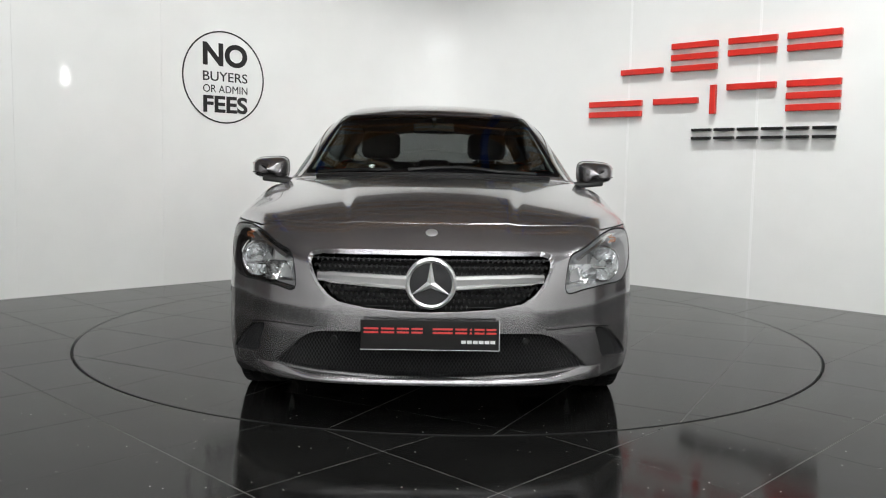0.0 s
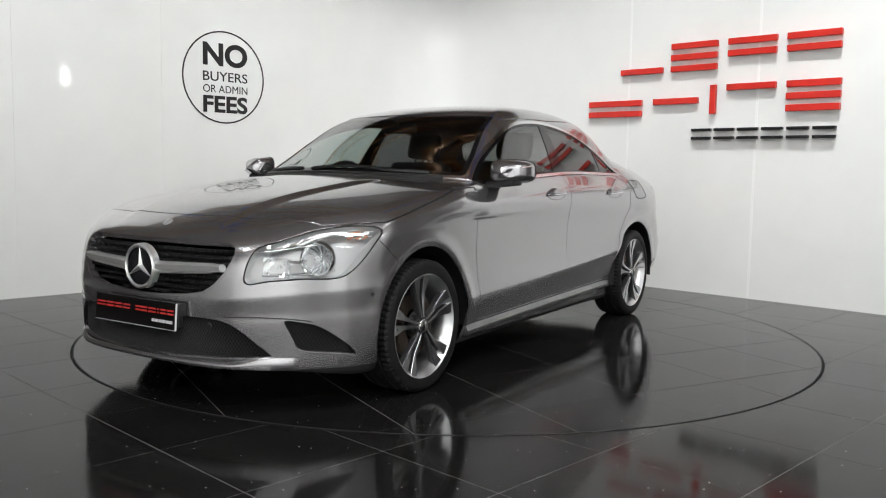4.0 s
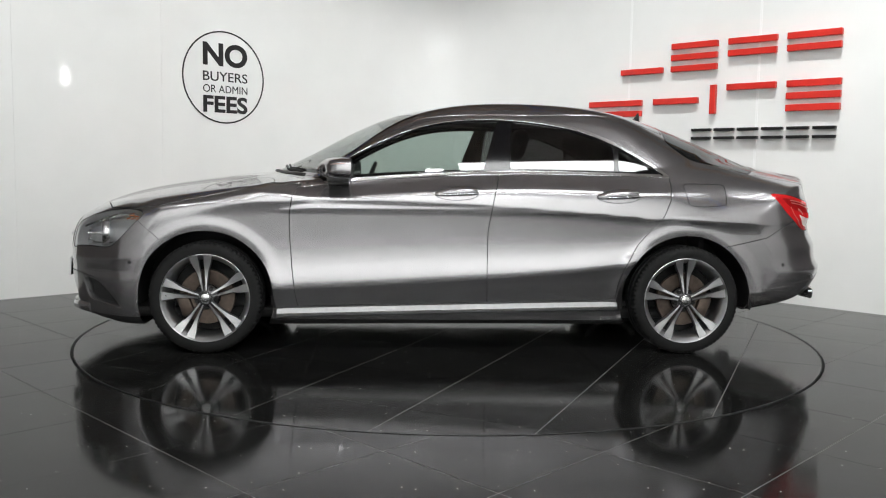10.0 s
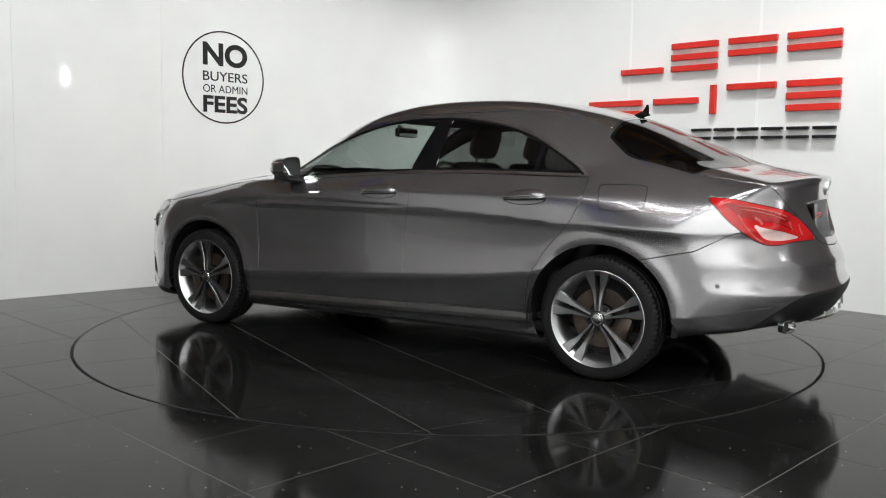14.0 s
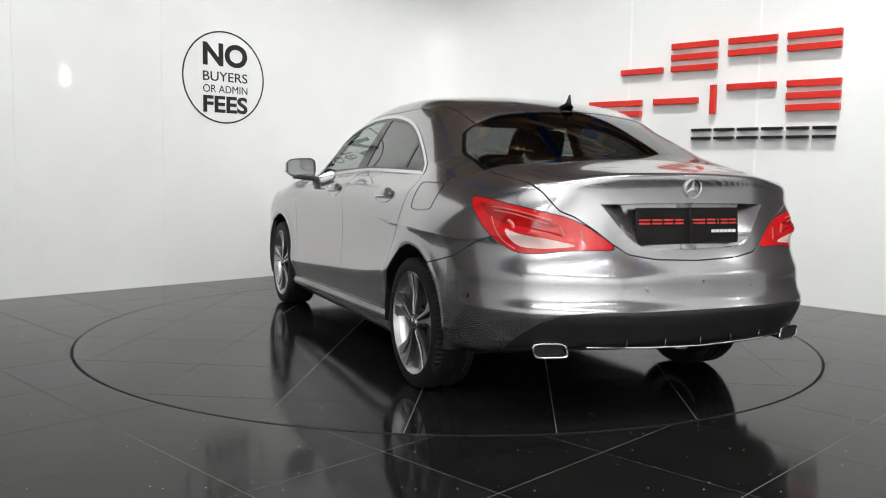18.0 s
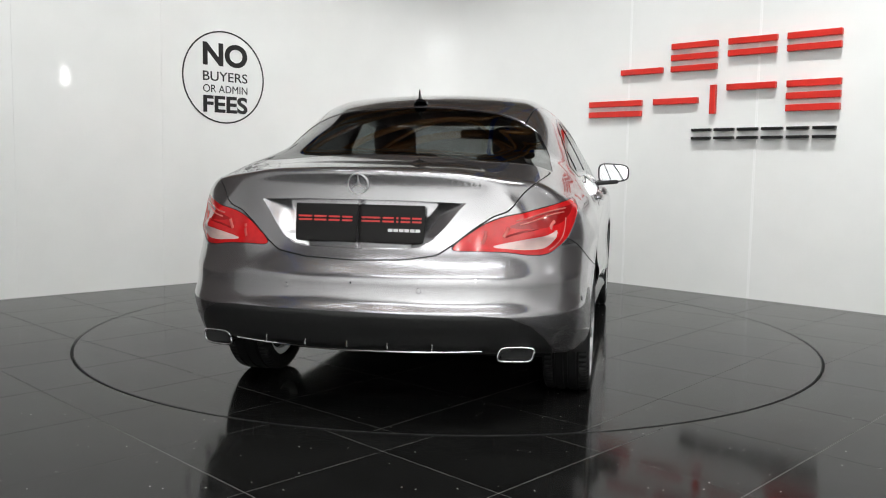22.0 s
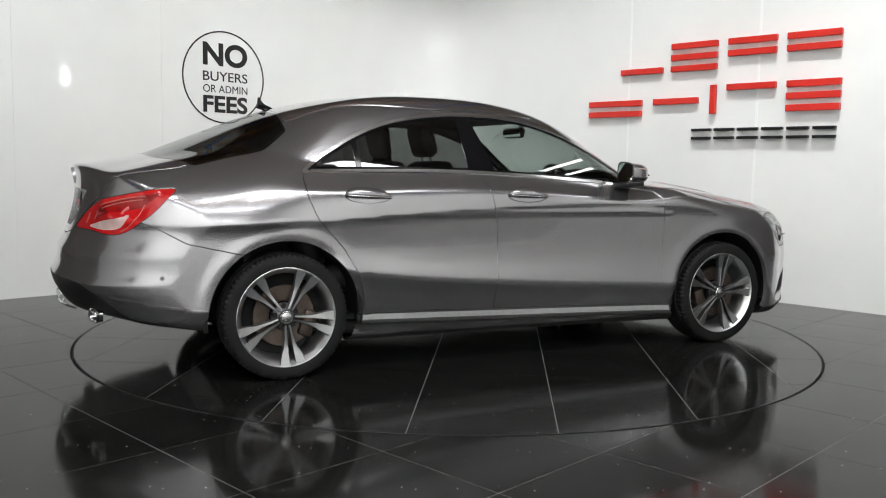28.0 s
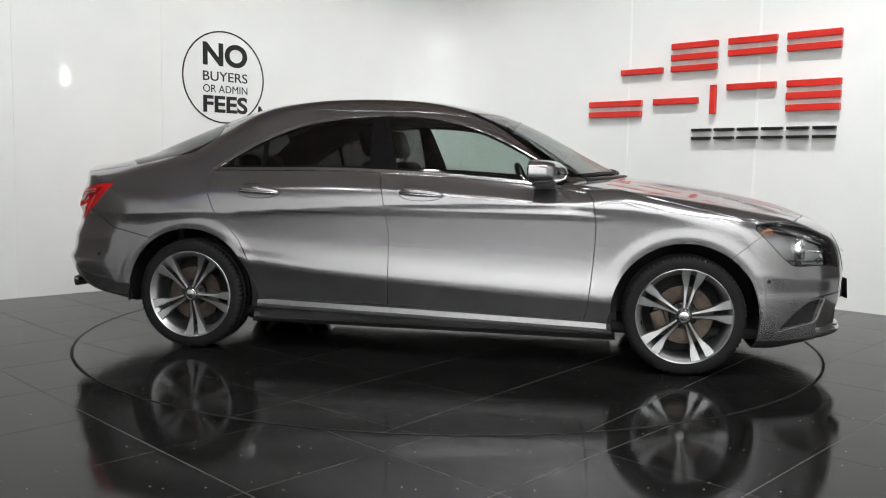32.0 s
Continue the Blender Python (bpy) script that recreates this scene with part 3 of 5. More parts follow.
def line_x(pairs):
    """x of a nearly upright line, by height."""
    p = sorted((b, a) for a, b in pairs)
    return lambda z: np.interp(z, [q[0] for q in p], [q[1] for q in p])


HEAD = rounded([(-1.150, .566), (-1.112, .690), (-1.012, .731), (-.871, .772), (-.721, .792), (-.612, .789), (-.574, .768), (-.605, .722), (-.665, .650), (-.732, .594), (-.800, .578), (-.928, .580), (-1.05, .572)], 5)
TAIL = rounded([(-.738, .919), (-.800, .925), (-.926, .902), (-1.10, .868), (-1.19, .838), (-1.265, .795), (-1.335, .733), (-1.25, .726), (-1.15, .722), (-1.049, .710), (-.958, .716), (-.866, .764), (-.785, .838)], 5)
GRILLE = [(0, .722), (.25, .722), (.432, .720), (.470, .708), (.478, .680), (.470, .645), (.445, .595), (.407, .552), (.363, .523), (.254, .502), (.12, .492), (0, .488)]
INTAKE = [(0, .415), (.24, .412), (.30, .412), (.366, .412), (.43, .407), (.48, .392), (.527, .360), (.59, .30), (.632, .258), (.53, .250), (.30, .240), (.15, .231), (0, .226)]
VENT = rounded([(2.068, .410), (2.02, .404), (1.96, .385), (1.89, .335), (1.815, .258), (1.88, .262), (1.95, .272), (2.017, .288), (2.045, .345)], 5)
DLO = rounded([(.838, .930), (.725, 1.012), (.569, 1.112), (.411, 1.197), (.25, 1.264), (.087, 1.311), (-.078, 1.334), (-.247, 1.341), (-.418, 1.336), (-.592, 1.315), (-.77, 1.277), (-.952, 1.206), (-1.14, 1.10), (-1.235, 1.03),
               (-1.25, 1.014), (-1.22, 1.009), (-.92, 1.014), (-.57, 1.018), (-.3, 1.014), (.10, .995), (.45, .972), (.73, .940)], 4)
TAIL_WHITE = rounded([(-.915, .800), (-.985, .785), (-1.07, .772), (-1.165, .752), (-1.195, .742), (-1.13, .734), (-1.05, .730), (-.965, .742)], 4)
TAIL_DARK = rounded([(-.795, .900), (-.90, .888), (-.99, .868), (-1.08, .842), (-1.12, .815), (-1.03, .812), (-.93, .822), (-.85, .845)], 4)
RECESS = [(0, .914), (.22, .913), (.416, .906), (.39, .875), (.345, .815), (.30, .765), (.255, .738), (.2, .729), (0, .724)]
DIFFUSER = [(0, .493), (.35, .492), (.50, .490), (.60, .480), (.675, .444), (.722, .39), (.748, .335), (.740, .26), (.732, .1), (0, .1)]
BOOT = [(-.1, 1.3), (.71, 1.3), (.705, 1.06), (.695, 1.02), (.665, .985), (.625, .945), (.596, .90), (.572, .876), (.52, .857), (.455, .812), (.377, .748), (.322, .710), (.202, .690), (0, .683), (-.1, .683)]
door_front = line_x([(.838, .934), (.875, .889), (.893, .78), (.892, .67), (.878, .48), (.86, .327), (.845, .265), (.83, .1)])
door_mid = line_x([(-.30, 1.1), (-.27, 1.01), (-.236, .88), (-.205, .70), (-.202, .45), (-.21, .29), (-.21, .1)])
door_back = line_x([(-1.25, 1.1), (-1.25, 1.015), (-1.252, .963), (-1.243, .89), (-1.2, .79), (-1.06, .632), (-.985, .50), (-.955, .40), (-.945, .31), (-.945, .1)])


def door_low(x):
    return .266 - .0245 * (x - .845)


def head_field(x, y, z):
    return np.where(x > 1.2, inside((y - x) * .7071, z, HEAD), -1)


def tail_field(x, y, z):
    return np.where(x < -1.5, inside((y + x) * .7071, z, TAIL), -1)


def windscreen_field(x, y, z):
    f = smin((1.035 - .58 * y * y - x) * .6, (x - .335 + .52 * y * y) * .6, .03)
    return np.where((z > .93) & (x > -.2), smin(f, .702 - .40 * (z - 1.0) - .12 * np.maximum(z - 1.0, 0) ** 2 - y, .02), -1)


def rear_glass_end(y):
    """x of the lower edge of the rear window, where the boot lid begins."""
    return -1.945 + .16 * y ** 2 + .45 * y ** 4


def rear_window_field(x, y, z):
    f = smin((x - rear_glass_end(y)) * .8, (-1.305 + .06 * y * y - x) * .8, .008)
    return np.where((z > .95) & (x < -.9), smin(f, .552 + .60 * (1.285 - z) - y, .012), -1)


def bonnet_field(x, y, z):
    low = np.interp(x, [1.0, 1.2, 1.447, 1.634, 1.7, 1.85, 2.2], [.945, .90, .845, .806, .803, .795, .76])
    f = np.minimum(2.035 - .30 * y * y - x, z - low)
    return np.minimum(f, (x - 1.06 + .56 * y * y) * .8)


def bonnet_wide(x, y, z):
    return np.where(z > .70, bonnet_field(x, y, z), -1)


def arch_field(x, y, z):
    r = np.minimum(np.hypot(x - AXLE, z - WHEEL_Z), np.hypot(x + AXLE, z - WHEEL_Z))
    return np.where(y > .45, ARCH_R - r, -1)


def build_skin():
    v, f = skin_grid()
    n = field_normal(v)
    a, b, c, d = (v[[q[k] for q in f]] for k in range(4))
    out = np.cross(c - a, d - b)
    if (out * n[[q[0] for q in f]]).sum() < 0:
        f = [tuple(reversed(q)) for q in f]
    s = Sheet(v, f, n)
    g = .0045
    s.mark = ["shell"] * len(s.f)
    s.paint("under", lambda x, y, z: .185 + .01 * x * (x > 0) - z)
    s.paint("wing", lambda x, y, z: np.minimum(x - door_front(z), .95 - z), g, ("shell", "gap"))
    s.paint("roof", lambda x, y, z: np.where(z > 1.15, np.minimum(np.minimum(.585 - .06 * step(-.4, -1.4, x) - y + .0 * z, .33 - .5 * y * y - x), x + 1.28), -1), .006, ("shell",))
    belt = lambda x: np.interp(x, [-1.3, -.92, -.57, -.3, .1, .45, .73, .86], [1.008, 1.012, 1.016, 1.012, .993, .97, .940, .925])
    s.paint("front_door", lambda x, y, z: np.where(z < 1.02, np.minimum(np.minimum(door_front(z) - x, x - door_mid(z)), np.minimum(z - door_low(x), belt(x) - z)), -1), g, ("shell", "gap"))
    s.paint("rear_door", lambda x, y, z: np.where(z < 1.03, np.minimum(np.minimum(door_mid(z) - x, (x - door_back(z)) * .8), np.minimum(z - door_low(x), belt(x) - z)), -1), g, ("shell", "gap"))
    s.paint("sill", lambda x, y, z: np.where((np.abs(x) < 1.0), door_low(x) - .006 - z, -1), 0, ("shell", "wing", "gap", "rear_door", "front_door"))
    s.paint("bumper", lambda x, y, z: np.minimum(x - 1.584 - (z - .629) * 1.2, 2 * (z - .17)), g, ("wing", "shell", "gap"))
    rear_cut = lambda x: np.interp(x, [-2.0, -1.934, -1.81, -1.583, -1.3], [.768, .742, .674, .624, .58])
    s.paint("tail_bumper", lambda x, y, z: np.where(x < -1.3, rear_cut(x) - z, -1) * .9, g, ("shell",))
    s.paint("bonnet", bonnet_wide, .006, ("shell", "wing", "bumper", "gap"))
    s.paint("boot", lambda x, y, z: np.where(x < -1.80, np.minimum(inside(y, z, BOOT), rear_glass_end(y) - .004 - x), -1), .006, ("shell", "tail_bumper", "gap"))
    s.paint("windscreen", windscreen_field, 0, ("shell", "roof", "bonnet", "gap", "wing"))
    s.paint("windscreen_clear", lambda x, y, z: windscreen_field(x, y, z) - .022, 0, ("windscreen",))
    s.paint("rear_window", rear_window_field, 0, ("shell", "roof", "boot", "gap"))
    s.paint("rear_window_clear", lambda x, y, z: rear_window_field(x, y, z) - .011, 0, ("rear_window",))
    s.paint("chrome", lambda x, y, z: np.where(y > .4, inside(x, z, DLO), -1), 0, ("shell", "front_door", "rear_door", "gap", "roof", "wing"))
    s.paint("pillar", lambda x, y, z: inside(x, z, DLO) - .015, 0, ("chrome",))
    s.paint("front_glass", lambda x, y, z: np.minimum(inside(x, z, DLO) - .027, np.minimum(x + .175 + .33 * (z - 1.02), .69 - x)), 0, ("pillar",))
    s.paint("rear_glass", lambda x, y, z: np.minimum(inside(x, z, DLO) - .027, np.minimum(-.335 - .08 * (z - 1.02) - x, x + .935 + .08 * (z - 1.02))), 0, ("pillar",))
    s.paint("quarter_glass", lambda x, y, z: np.minimum(inside(x, z, DLO) - .027, -.962 - .08 * (z - 1.02) - x), 0, ("pillar",))
    s.paint("head", head_field, .006, ("shell", "wing", "bumper", "bonnet", "gap"))
    s.paint("tail_lamp", tail_field, .004, ("shell", "tail_bumper", "boot", "gap"))
    s.paint("grille_hole", lambda x, y, z: np.where(x > 1.8, inside(y, z, GRILLE + [(-y0, z0) for y0, z0 in GRILLE[::-1]]), -1), 0, ("bumper",))
    s.paint("intake_hole", lambda x, y, z: np.where(x > 1.8, inside(y, z, INTAKE + [(-y0, z0) for y0, z0 in INTAKE[::-1]]), -1), 0, ("bumper",))
    s.paint("grille_frame", lambda x, y, z: np.where(x > 1.8, inside(y, z, GRILLE + [(-y0, z0) for y0, z0 in GRILLE[::-1]]) + .008, -1), 0, ("bumper",))
    s.paint("vent_hole", lambda x, y, z: np.where(x > 1.5, inside(x, z, VENT), -1), 0, ("bumper",))
    s.paint("tail_dark", lambda x, y, z: np.where(x < -1.5, inside((y + x) * .7071, z, TAIL_DARK), -1), 0, ("tail_lamp",))
    s.paint("tail_white", lambda x, y, z: np.where(x < -1.5, inside((y + x) * .7071, z, TAIL_WHITE), -1), 0, ("tail_lamp", "tail_dark"))
    s.paint("recess", lambda x, y, z: np.where(x < -2, inside(y, z, RECESS + [(-y0, z0) for y0, z0 in RECESS[::-1]]), -1), 0, ("boot",))
    # narrow band, raised later to imitate the highlight along the bumper's crease
    s.paint("crease_highlight", lambda x, y, z: np.where((x < -1.7) & (x > -2.14), .006 - np.abs(z - .358 + (x + 1.73) * .145), -1), 0, ("tail_bumper",))
    s.paint("diffuser", lambda x, y, z: np.where(x < -1.7, inside(y, z, DIFFUSER + [(-y0, z0) for y0, z0 in DIFFUSER[::-1]]), -1), 0, ("tail_bumper", "under"))
    s.paint("arch", arch_field, 0)
    return s


skin = build_skin()
car = tagged(new("car"), "gunmetal grey four-door saloon car with alloy wheels", "car")


def skin_part(name, marks, mat, parent=None, rim=.005, inset=0.0, both=False, mirror=False, label=""):
    v, f, n = skin.piece(marks, rim, inset, both, mirror)
    return part(name, mesh_of(name, v, f, mat, True, n), mat, parent or car, label)


shell = skin_part("body_shell", ("shell",), PAINT, both=True)
roof = skin_part("roof", ("roof",), PAINT, both=True)
skin_part("headlining", ("roof",), ROOF_LINING, roof, rim=0, inset=.03, both=True)
bonnet = skin_part("bonnet", ("bonnet",), PAINT, both=True)
bumper = skin_part("front_bumper", ("bumper",), PAINT, both=True, rim=.03)
tail_bumper = skin_part("rear_bumper", ("tail_bumper",), PAINT, both=True)
boot = skin_part("boot_lid", ("boot",), PAINT, both=True)


def recess_mesh():
    """A hollow in the boot lid, deep under its upper lip and running out at the bottom."""
    v, f, n = skin.piece(("recess",), 0, 0, True)
    v, n = np.array(v), np.array(n)
    low, high = [q for q in RECESS if q[1] < .91][::-1], .05
    edge = np.interp(np.maximum(v[:, 2], .78), [q[1] for q in low], [q[0] for q in low])
    deep = high * np.clip((edge - np.abs(v[:, 1])) / .10, 0, 1)
    w = v.copy()
    w[:, 0] += deep
    edges = collections.Counter(tuple(sorted((a, b))) for q in f for a, b in zip(q, tuple(q[1:]) + tuple(q[:1])))
    k = len(v)
    walls = [(a, b, b + k, a + k) for q in f for a, b in zip(q, tuple(q[1:]) + tuple(q[:1])) if edges[tuple(sorted((a, b)))] == 1]
    me = mesh_of("plate_recess", np.concatenate([v, w]), walls + [tuple(i + k for i in q) for q in f], PAINT)
    me.set_sharp_from_angle(angle=radians(35))
    return me


part("plate_recess", recess_mesh(), PAINT, boot)
skin_part("grille_frame", ("grille_frame",), PAINT, bumper, both=True, rim=.03, inset=-.002, label="thin bright grille surround")
skin_part("diffuser", ("diffuser",), SATIN_BLACK, tail_bumper, both=True, label="black plastic rear diffuser")
skin_part("underbody", ("under",), DARK, both=True, label="dark underbody")
windscreen = skin_part("windscreen", ("windscreen_clear",), GLASS_FRONT, both=True, rim=0, inset=.002)
skin_part("windscreen_border", ("windscreen",), GLOSS_BLACK, windscreen, both=True, rim=0, inset=.002)
rear_window = skin_part("rear_window", ("rear_window_clear",), GLASS_REAR, both=True, rim=0, inset=.002)
skin_part("rear_window_border", ("rear_window",), GLOSS_BLACK, rear_window, both=True, rim=0, inset=.002)
skin_part("shut_line", ("gap",), DARK, both=True, rim=0, inset=.0048, label="dark gaps between the panels")
doors = {}
for m in (False, True):
    skin_part("front_wing", ("wing",), PAINT, mirror=m)
    for name, glass in (("front_door", "front_glass"), ("rear_door", "rear_glass")):
        door = skin_part(name, (name,), PAINT, mirror=m)
        doors[name, m] = door
        skin_part("door_lining", (name,), CABIN_TRIM, door, rim=0, inset=.06, mirror=m)
        skin_part("window", (glass,), GLASS if name == "front_door" else GLASS_DARK, door, rim=0, inset=.004, mirror=m)
    skin_part("quarter_window", ("quarter_glass",), GLASS_DARK, rim=0, inset=.004, mirror=m)
    skin_part("window_pillar", ("pillar",), GLOSS_BLACK, rim=.004, inset=.001, mirror=m)
    skin_part("window_trim", ("chrome",), TRIM, rim=.006, inset=-.003, mirror=m, label="bright chrome window surround")
    skin_part("sill", ("sill",), PAINT, mirror=m)
    # the crease's highlight, shaped as a slightly raised line of body paint
    skin_part("crease_highlight", ("crease_highlight",), PAINT, tail_bumper, rim=.006, inset=-.003, mirror=m, label="thin raised line of body paint for the crease's highlight")


# ---- places on the skin ----
def skin_y(x, z, y0=.3, y1=1.1):
    """Left side of the skin at x and height z."""
    x, z = np.atleast_1d(np.asarray(x, float)), np.atleast_1d(np.asarray(z, float))
    lo, hi = np.full(x.shape, y0), np.full(x.shape, y1)
    for _ in range(24):
        m = (lo + hi) / 2
        ins = skin_field(x, m, z) > 0
        lo, hi = np.where(ins, m, lo), np.where(ins, hi, m)
    return lo


def skin_x(y, z, way=1):
    """Front (way 1) or back (way -1) of the skin at y and height z."""
    y, z = np.atleast_1d(np.asarray(y, float)), np.atleast_1d(np.asarray(z, float))
    lo, hi = np.full(y.shape, 1.2), np.full(y.shape, 2.6)
    for _ in range(24):
        m = (lo + hi) / 2
        ins = skin_field(way * m, y, z) > 0
        lo, hi = np.where(ins, m, lo), np.where(ins, hi, m)
    return way * lo


def skin_z(x, y):
    x, y = np.atleast_1d(np.asarray(x, float)), np.atleast_1d(np.asarray(y, float))
    lo, hi = np.full(x.shape, .5), np.full(x.shape, 1.7)
    for _ in range(24):
        m = (lo + hi) / 2
        ins = skin_field(x, y, m) > 0
        lo, hi = np.where(ins, m, lo), np.where(ins, hi, m)
    return lo


def facing(p):
    """A pose at a point of the skin whose z axis is the skin's normal and whose y axis points up."""
    n = Vector(field_normal(np.array([p], float))[0])
    x = Vector((0, 0, 1)).cross(n).normalized()
    y = n.cross(x)
    m = Matrix((x, y, n)).transposed().to_4x4()
    return Matrix.Translation(p) @ m


def disc(r, h, bevel=.2, n=32):
    """A low round button on z = 0."""
    return lathe([(.0005, h), (r * (1 - bevel), h), (r, h * .5), (r, -.004), (.0005, -.004)], n, "Z")


# ---- wheels ----
def tyre_mesh(n=216):
    prof = [(.236, -.096), (.246, -.104), (.262, -.106), (.282, -.105), (.298, -.100), (.306, -.092), (.3085, -.080), (.310, -.062), (.303, -.058), (.303, -.050), (.310, -.046), (.3108, -.012), (.303, -.008), (.303, .008),
            (.3108, .012), (.310, .046), (.303, .050), (.303, .058), (.310, .062), (.3085, .080), (.306, .092), (.298, .100), (.282, .105), (.262, .106), (.246, .104), (.236, .096)]
    verts, faces = [], []
    for i in range(n):
        a = 2 * math.pi * i / n
        for k, (r, y) in enumerate(prof):
            if abs(y) > .06 and r > .292 and i % 3 == 0:
                r -= .006
            verts.append((r * math.cos(a), y, r * math.sin(a)))
    w = len(prof)
    for i in range(n):
        for k in range(w - 1):
            a, b = i * w + k, ((i + 1) % n) * w + k
            faces.append((a, a + 1, b + 1, b))
    me = mesh_of("tyre", verts, faces, RUBBER)
    me.set_sharp_from_angle(angle=radians(28))
    return me


def spoke_mesh(sign):
    """One half of a double spoke, from hub to rim, face on +y, pointing along +z."""
    rows = [(.040, .0045, .017, .090), (.075, .0065, .021, .089), (.105, .0085, .026, .086), (.135, .0100, .032, .084), (.155, .0110, .038, .085), (.172, .0120, .047, .088), (.205, .0130, .057, .092), (.236, .0140, .066, .097)]
    bm = bmesh.new()
    cols = []
    for r, a, b, y in rows:
        ring = [(a, y - .003), (a + .002, y), (b - .004, y - .001), (b, y - .006), (b - .002, y - .034), (a + .001, y - .030)]
        cols.append([bm.verts.new((sign * t, yy, math.sqrt(max(r * r - t * t, 0)) if r > .2 else r)) for t, yy in ring])
    for p, q in zip(cols, cols[1:]):
        for k in range(6):
            j = (k + 1) % 6
            f = bm.faces.new((p[k], p[j], q[j], q[k]))
            f.material_index = 0 if k in (1, 0) else 1
    bmesh.ops.recalc_face_normals(bm, faces=bm.faces)
    me = bpy.data.meshes.new("spoke")
    bm.to_mesh(me)
    bm.free()
    me.materials.append(ALLOY_FACE), me.materials.append(ALLOY_DARK)
    me.polygons.foreach_set("use_smooth", [True] * len(me.polygons))
    me.set_sharp_from_angle(angle=radians(30))
    return me


TYRE, SPOKES = tyre_mesh(), (spoke_mesh(1), spoke_mesh(-1))


def wheel(x, y, phase, flip):
    w = part("wheel", lathe([(.205, -.075), (.208, .02), (.212, .06), (.224, .084), (.2335, .092), (.2365, .099), (.2415, .103), (.2455, .101), (.2455, .095), (.238, .088), (.234, -.08), (.205, -.075)], 96), ALLOY, car, "double-spoke alloy wheel", smooth=35)
    part("tyre", TYRE, RUBBER, w, "black low-profile tyre")
    for i in range(5):
        for k in (0, 1):
            s = part("spoke", SPOKES[k], None, w)
            s.rotation_euler = (0, radians(90 - phase + 72 * i), 0)
    part("hub", lathe([(.001, .084), (.030, .080), (.046, .072), (.064, .066), (.068, .045), (.001, .05)], 48), ALLOY_DARK, w, smooth=35)
    cap = part("hub_cap", lathe([(.001, .0975), (.026, .0965), (.0305, .094), (.033, .090), (.034, .080), (.001, .080)], 40), SATIN_CHROME, w, smooth=35)
    part("cap_ring", lathe([(.0285, .0965), (.0265, .0985), (.0245, .0975), (.0245, .095)], 40), ALLOY_DARK, cap, smooth=60)
    for i in range(5):
        a = radians(phase + 36 + 72 * i)
        b = part("wheel_bolt", moved(lathe([(.001, .076), (.010, .076), (.0125, .072), (.0130, .050), (.001, .050)], 14), Matrix.Translation((math.cos(a) * .054, 0, math.sin(a) * .054))), DARK, w)
    part("brake_disc", lathe([(.070, .020), (.074, .032), (.085, .034), (.150, .034), (.152, .030), (.152, .012), (.070, .010)], 72), STEEL, w, "worn steel brake disc", smooth=35)
    part("barrel_back", lathe([(.001, -.04), (.205, -.05)], 48), DARK, w)
    part("brake_caliper", moved(block(.07, .07, .13, .125, .025, 0, .014), Matrix.Rotation(radians(20 if x > 0 else 160), 4, "Y")), STEEL, w, smooth=40)
    part("valve", moved(tube([(0, 0, 0), (0, .022, -.012)], .004, 8), Matrix.Translation((.213 * math.sin(radians(phase)), .072, .213 * math.cos(radians(phase))))), RUBBER, w)
    w.matrix_basis = pose(x, y, WHEEL_Z, 0, 0, 180 if flip else 0)
    return w


TRACK = .772
wheel(AXLE, TRACK, 84, False)
wheel(-AXLE, TRACK, 88, False)
wheel(AXLE, -TRACK, 100, True)
wheel(-AXLE, -TRACK, 118, True)


def arch_liner(x, s):
    bm = bmesh.new()
    prev = None
    n = 40
    for i in range(n + 1):
        a = radians(-8 + 196 * i / n)
        ring = [bm.verts.new((x + r * math.cos(a), s * y, WHEEL_Z + r * math.sin(a))) for r, y in ((.374, .872), (.392, .855), (.392, .50), (.02, .50))]
        if prev:
            for k in range(3):
                bm.faces.new((prev[k], prev[k + 1], ring[k + 1], ring[k]))
        prev = ring
    return bm


for x in (AXLE, -AXLE):
    for s in (1, -1):
        part("arch_liner", arch_liner(x, s), DARK, car, "black wheel arch liner", smooth=50)
part("floor_pan", block(3.4, 1.50, .06, .12, 0, .215, .02), DARK, car)
part("sump_cover", block(1.0, .9, .10, 1.3, 0, .20, .02), DARK, car)
for x in (-1.0, .9):
    part("subframe", block(.18, 1.35, .08, x, 0, .19, .02), DARK, car)


# ---- front: grille, badge, lamps, plate ----
def mirrored(outline):
    return outline + [(-a, b) for a, b in outline[::-1]]


def lattice(outline, pitch, depth, place, thick=.0022, flat=False):
    """Crossing bars that fill an outline; place(u, v) gives the points of the surface."""
    o = np.array(outline)
    u0, v0, u1, v1 = *o.min(0), *o.max(0)
    bms = []
    for sgn in (1, -1):
        span = (u1 - u0) + (v1 - v0)
        for k in range(int(span / pitch) + 1):
            t = np.linspace(0, v1 - v0, 41)
            start = u0 - (v1 - v0) * .6 + k * pitch
            uu = start + t * .6 if sgn > 0 else start + (v1 - v0) * .6 - t * .6
            vv = v0 + t
            ok = inside(uu, vv, outline) > -.002
            run = []
            for i in range(41):
                if ok[i]:
                    run.append(i)
                if (not ok[i] or i == 40) and len(run) > 1:
                    sel = run[::4] + ([run[-1]] if (len(run) - 1) % 4 else [])
                    pts = place(uu[sel], vv[sel])
                    bms.append(tube([tuple(p) for p in pts], thick, 4))
                    run = []
                elif not ok[i]:
                    run = []
    return join(*bms)


def nose_place(depth):
    return lambda u, v: np.stack([skin_x(np.abs(u), v) - depth, u, v], -1)


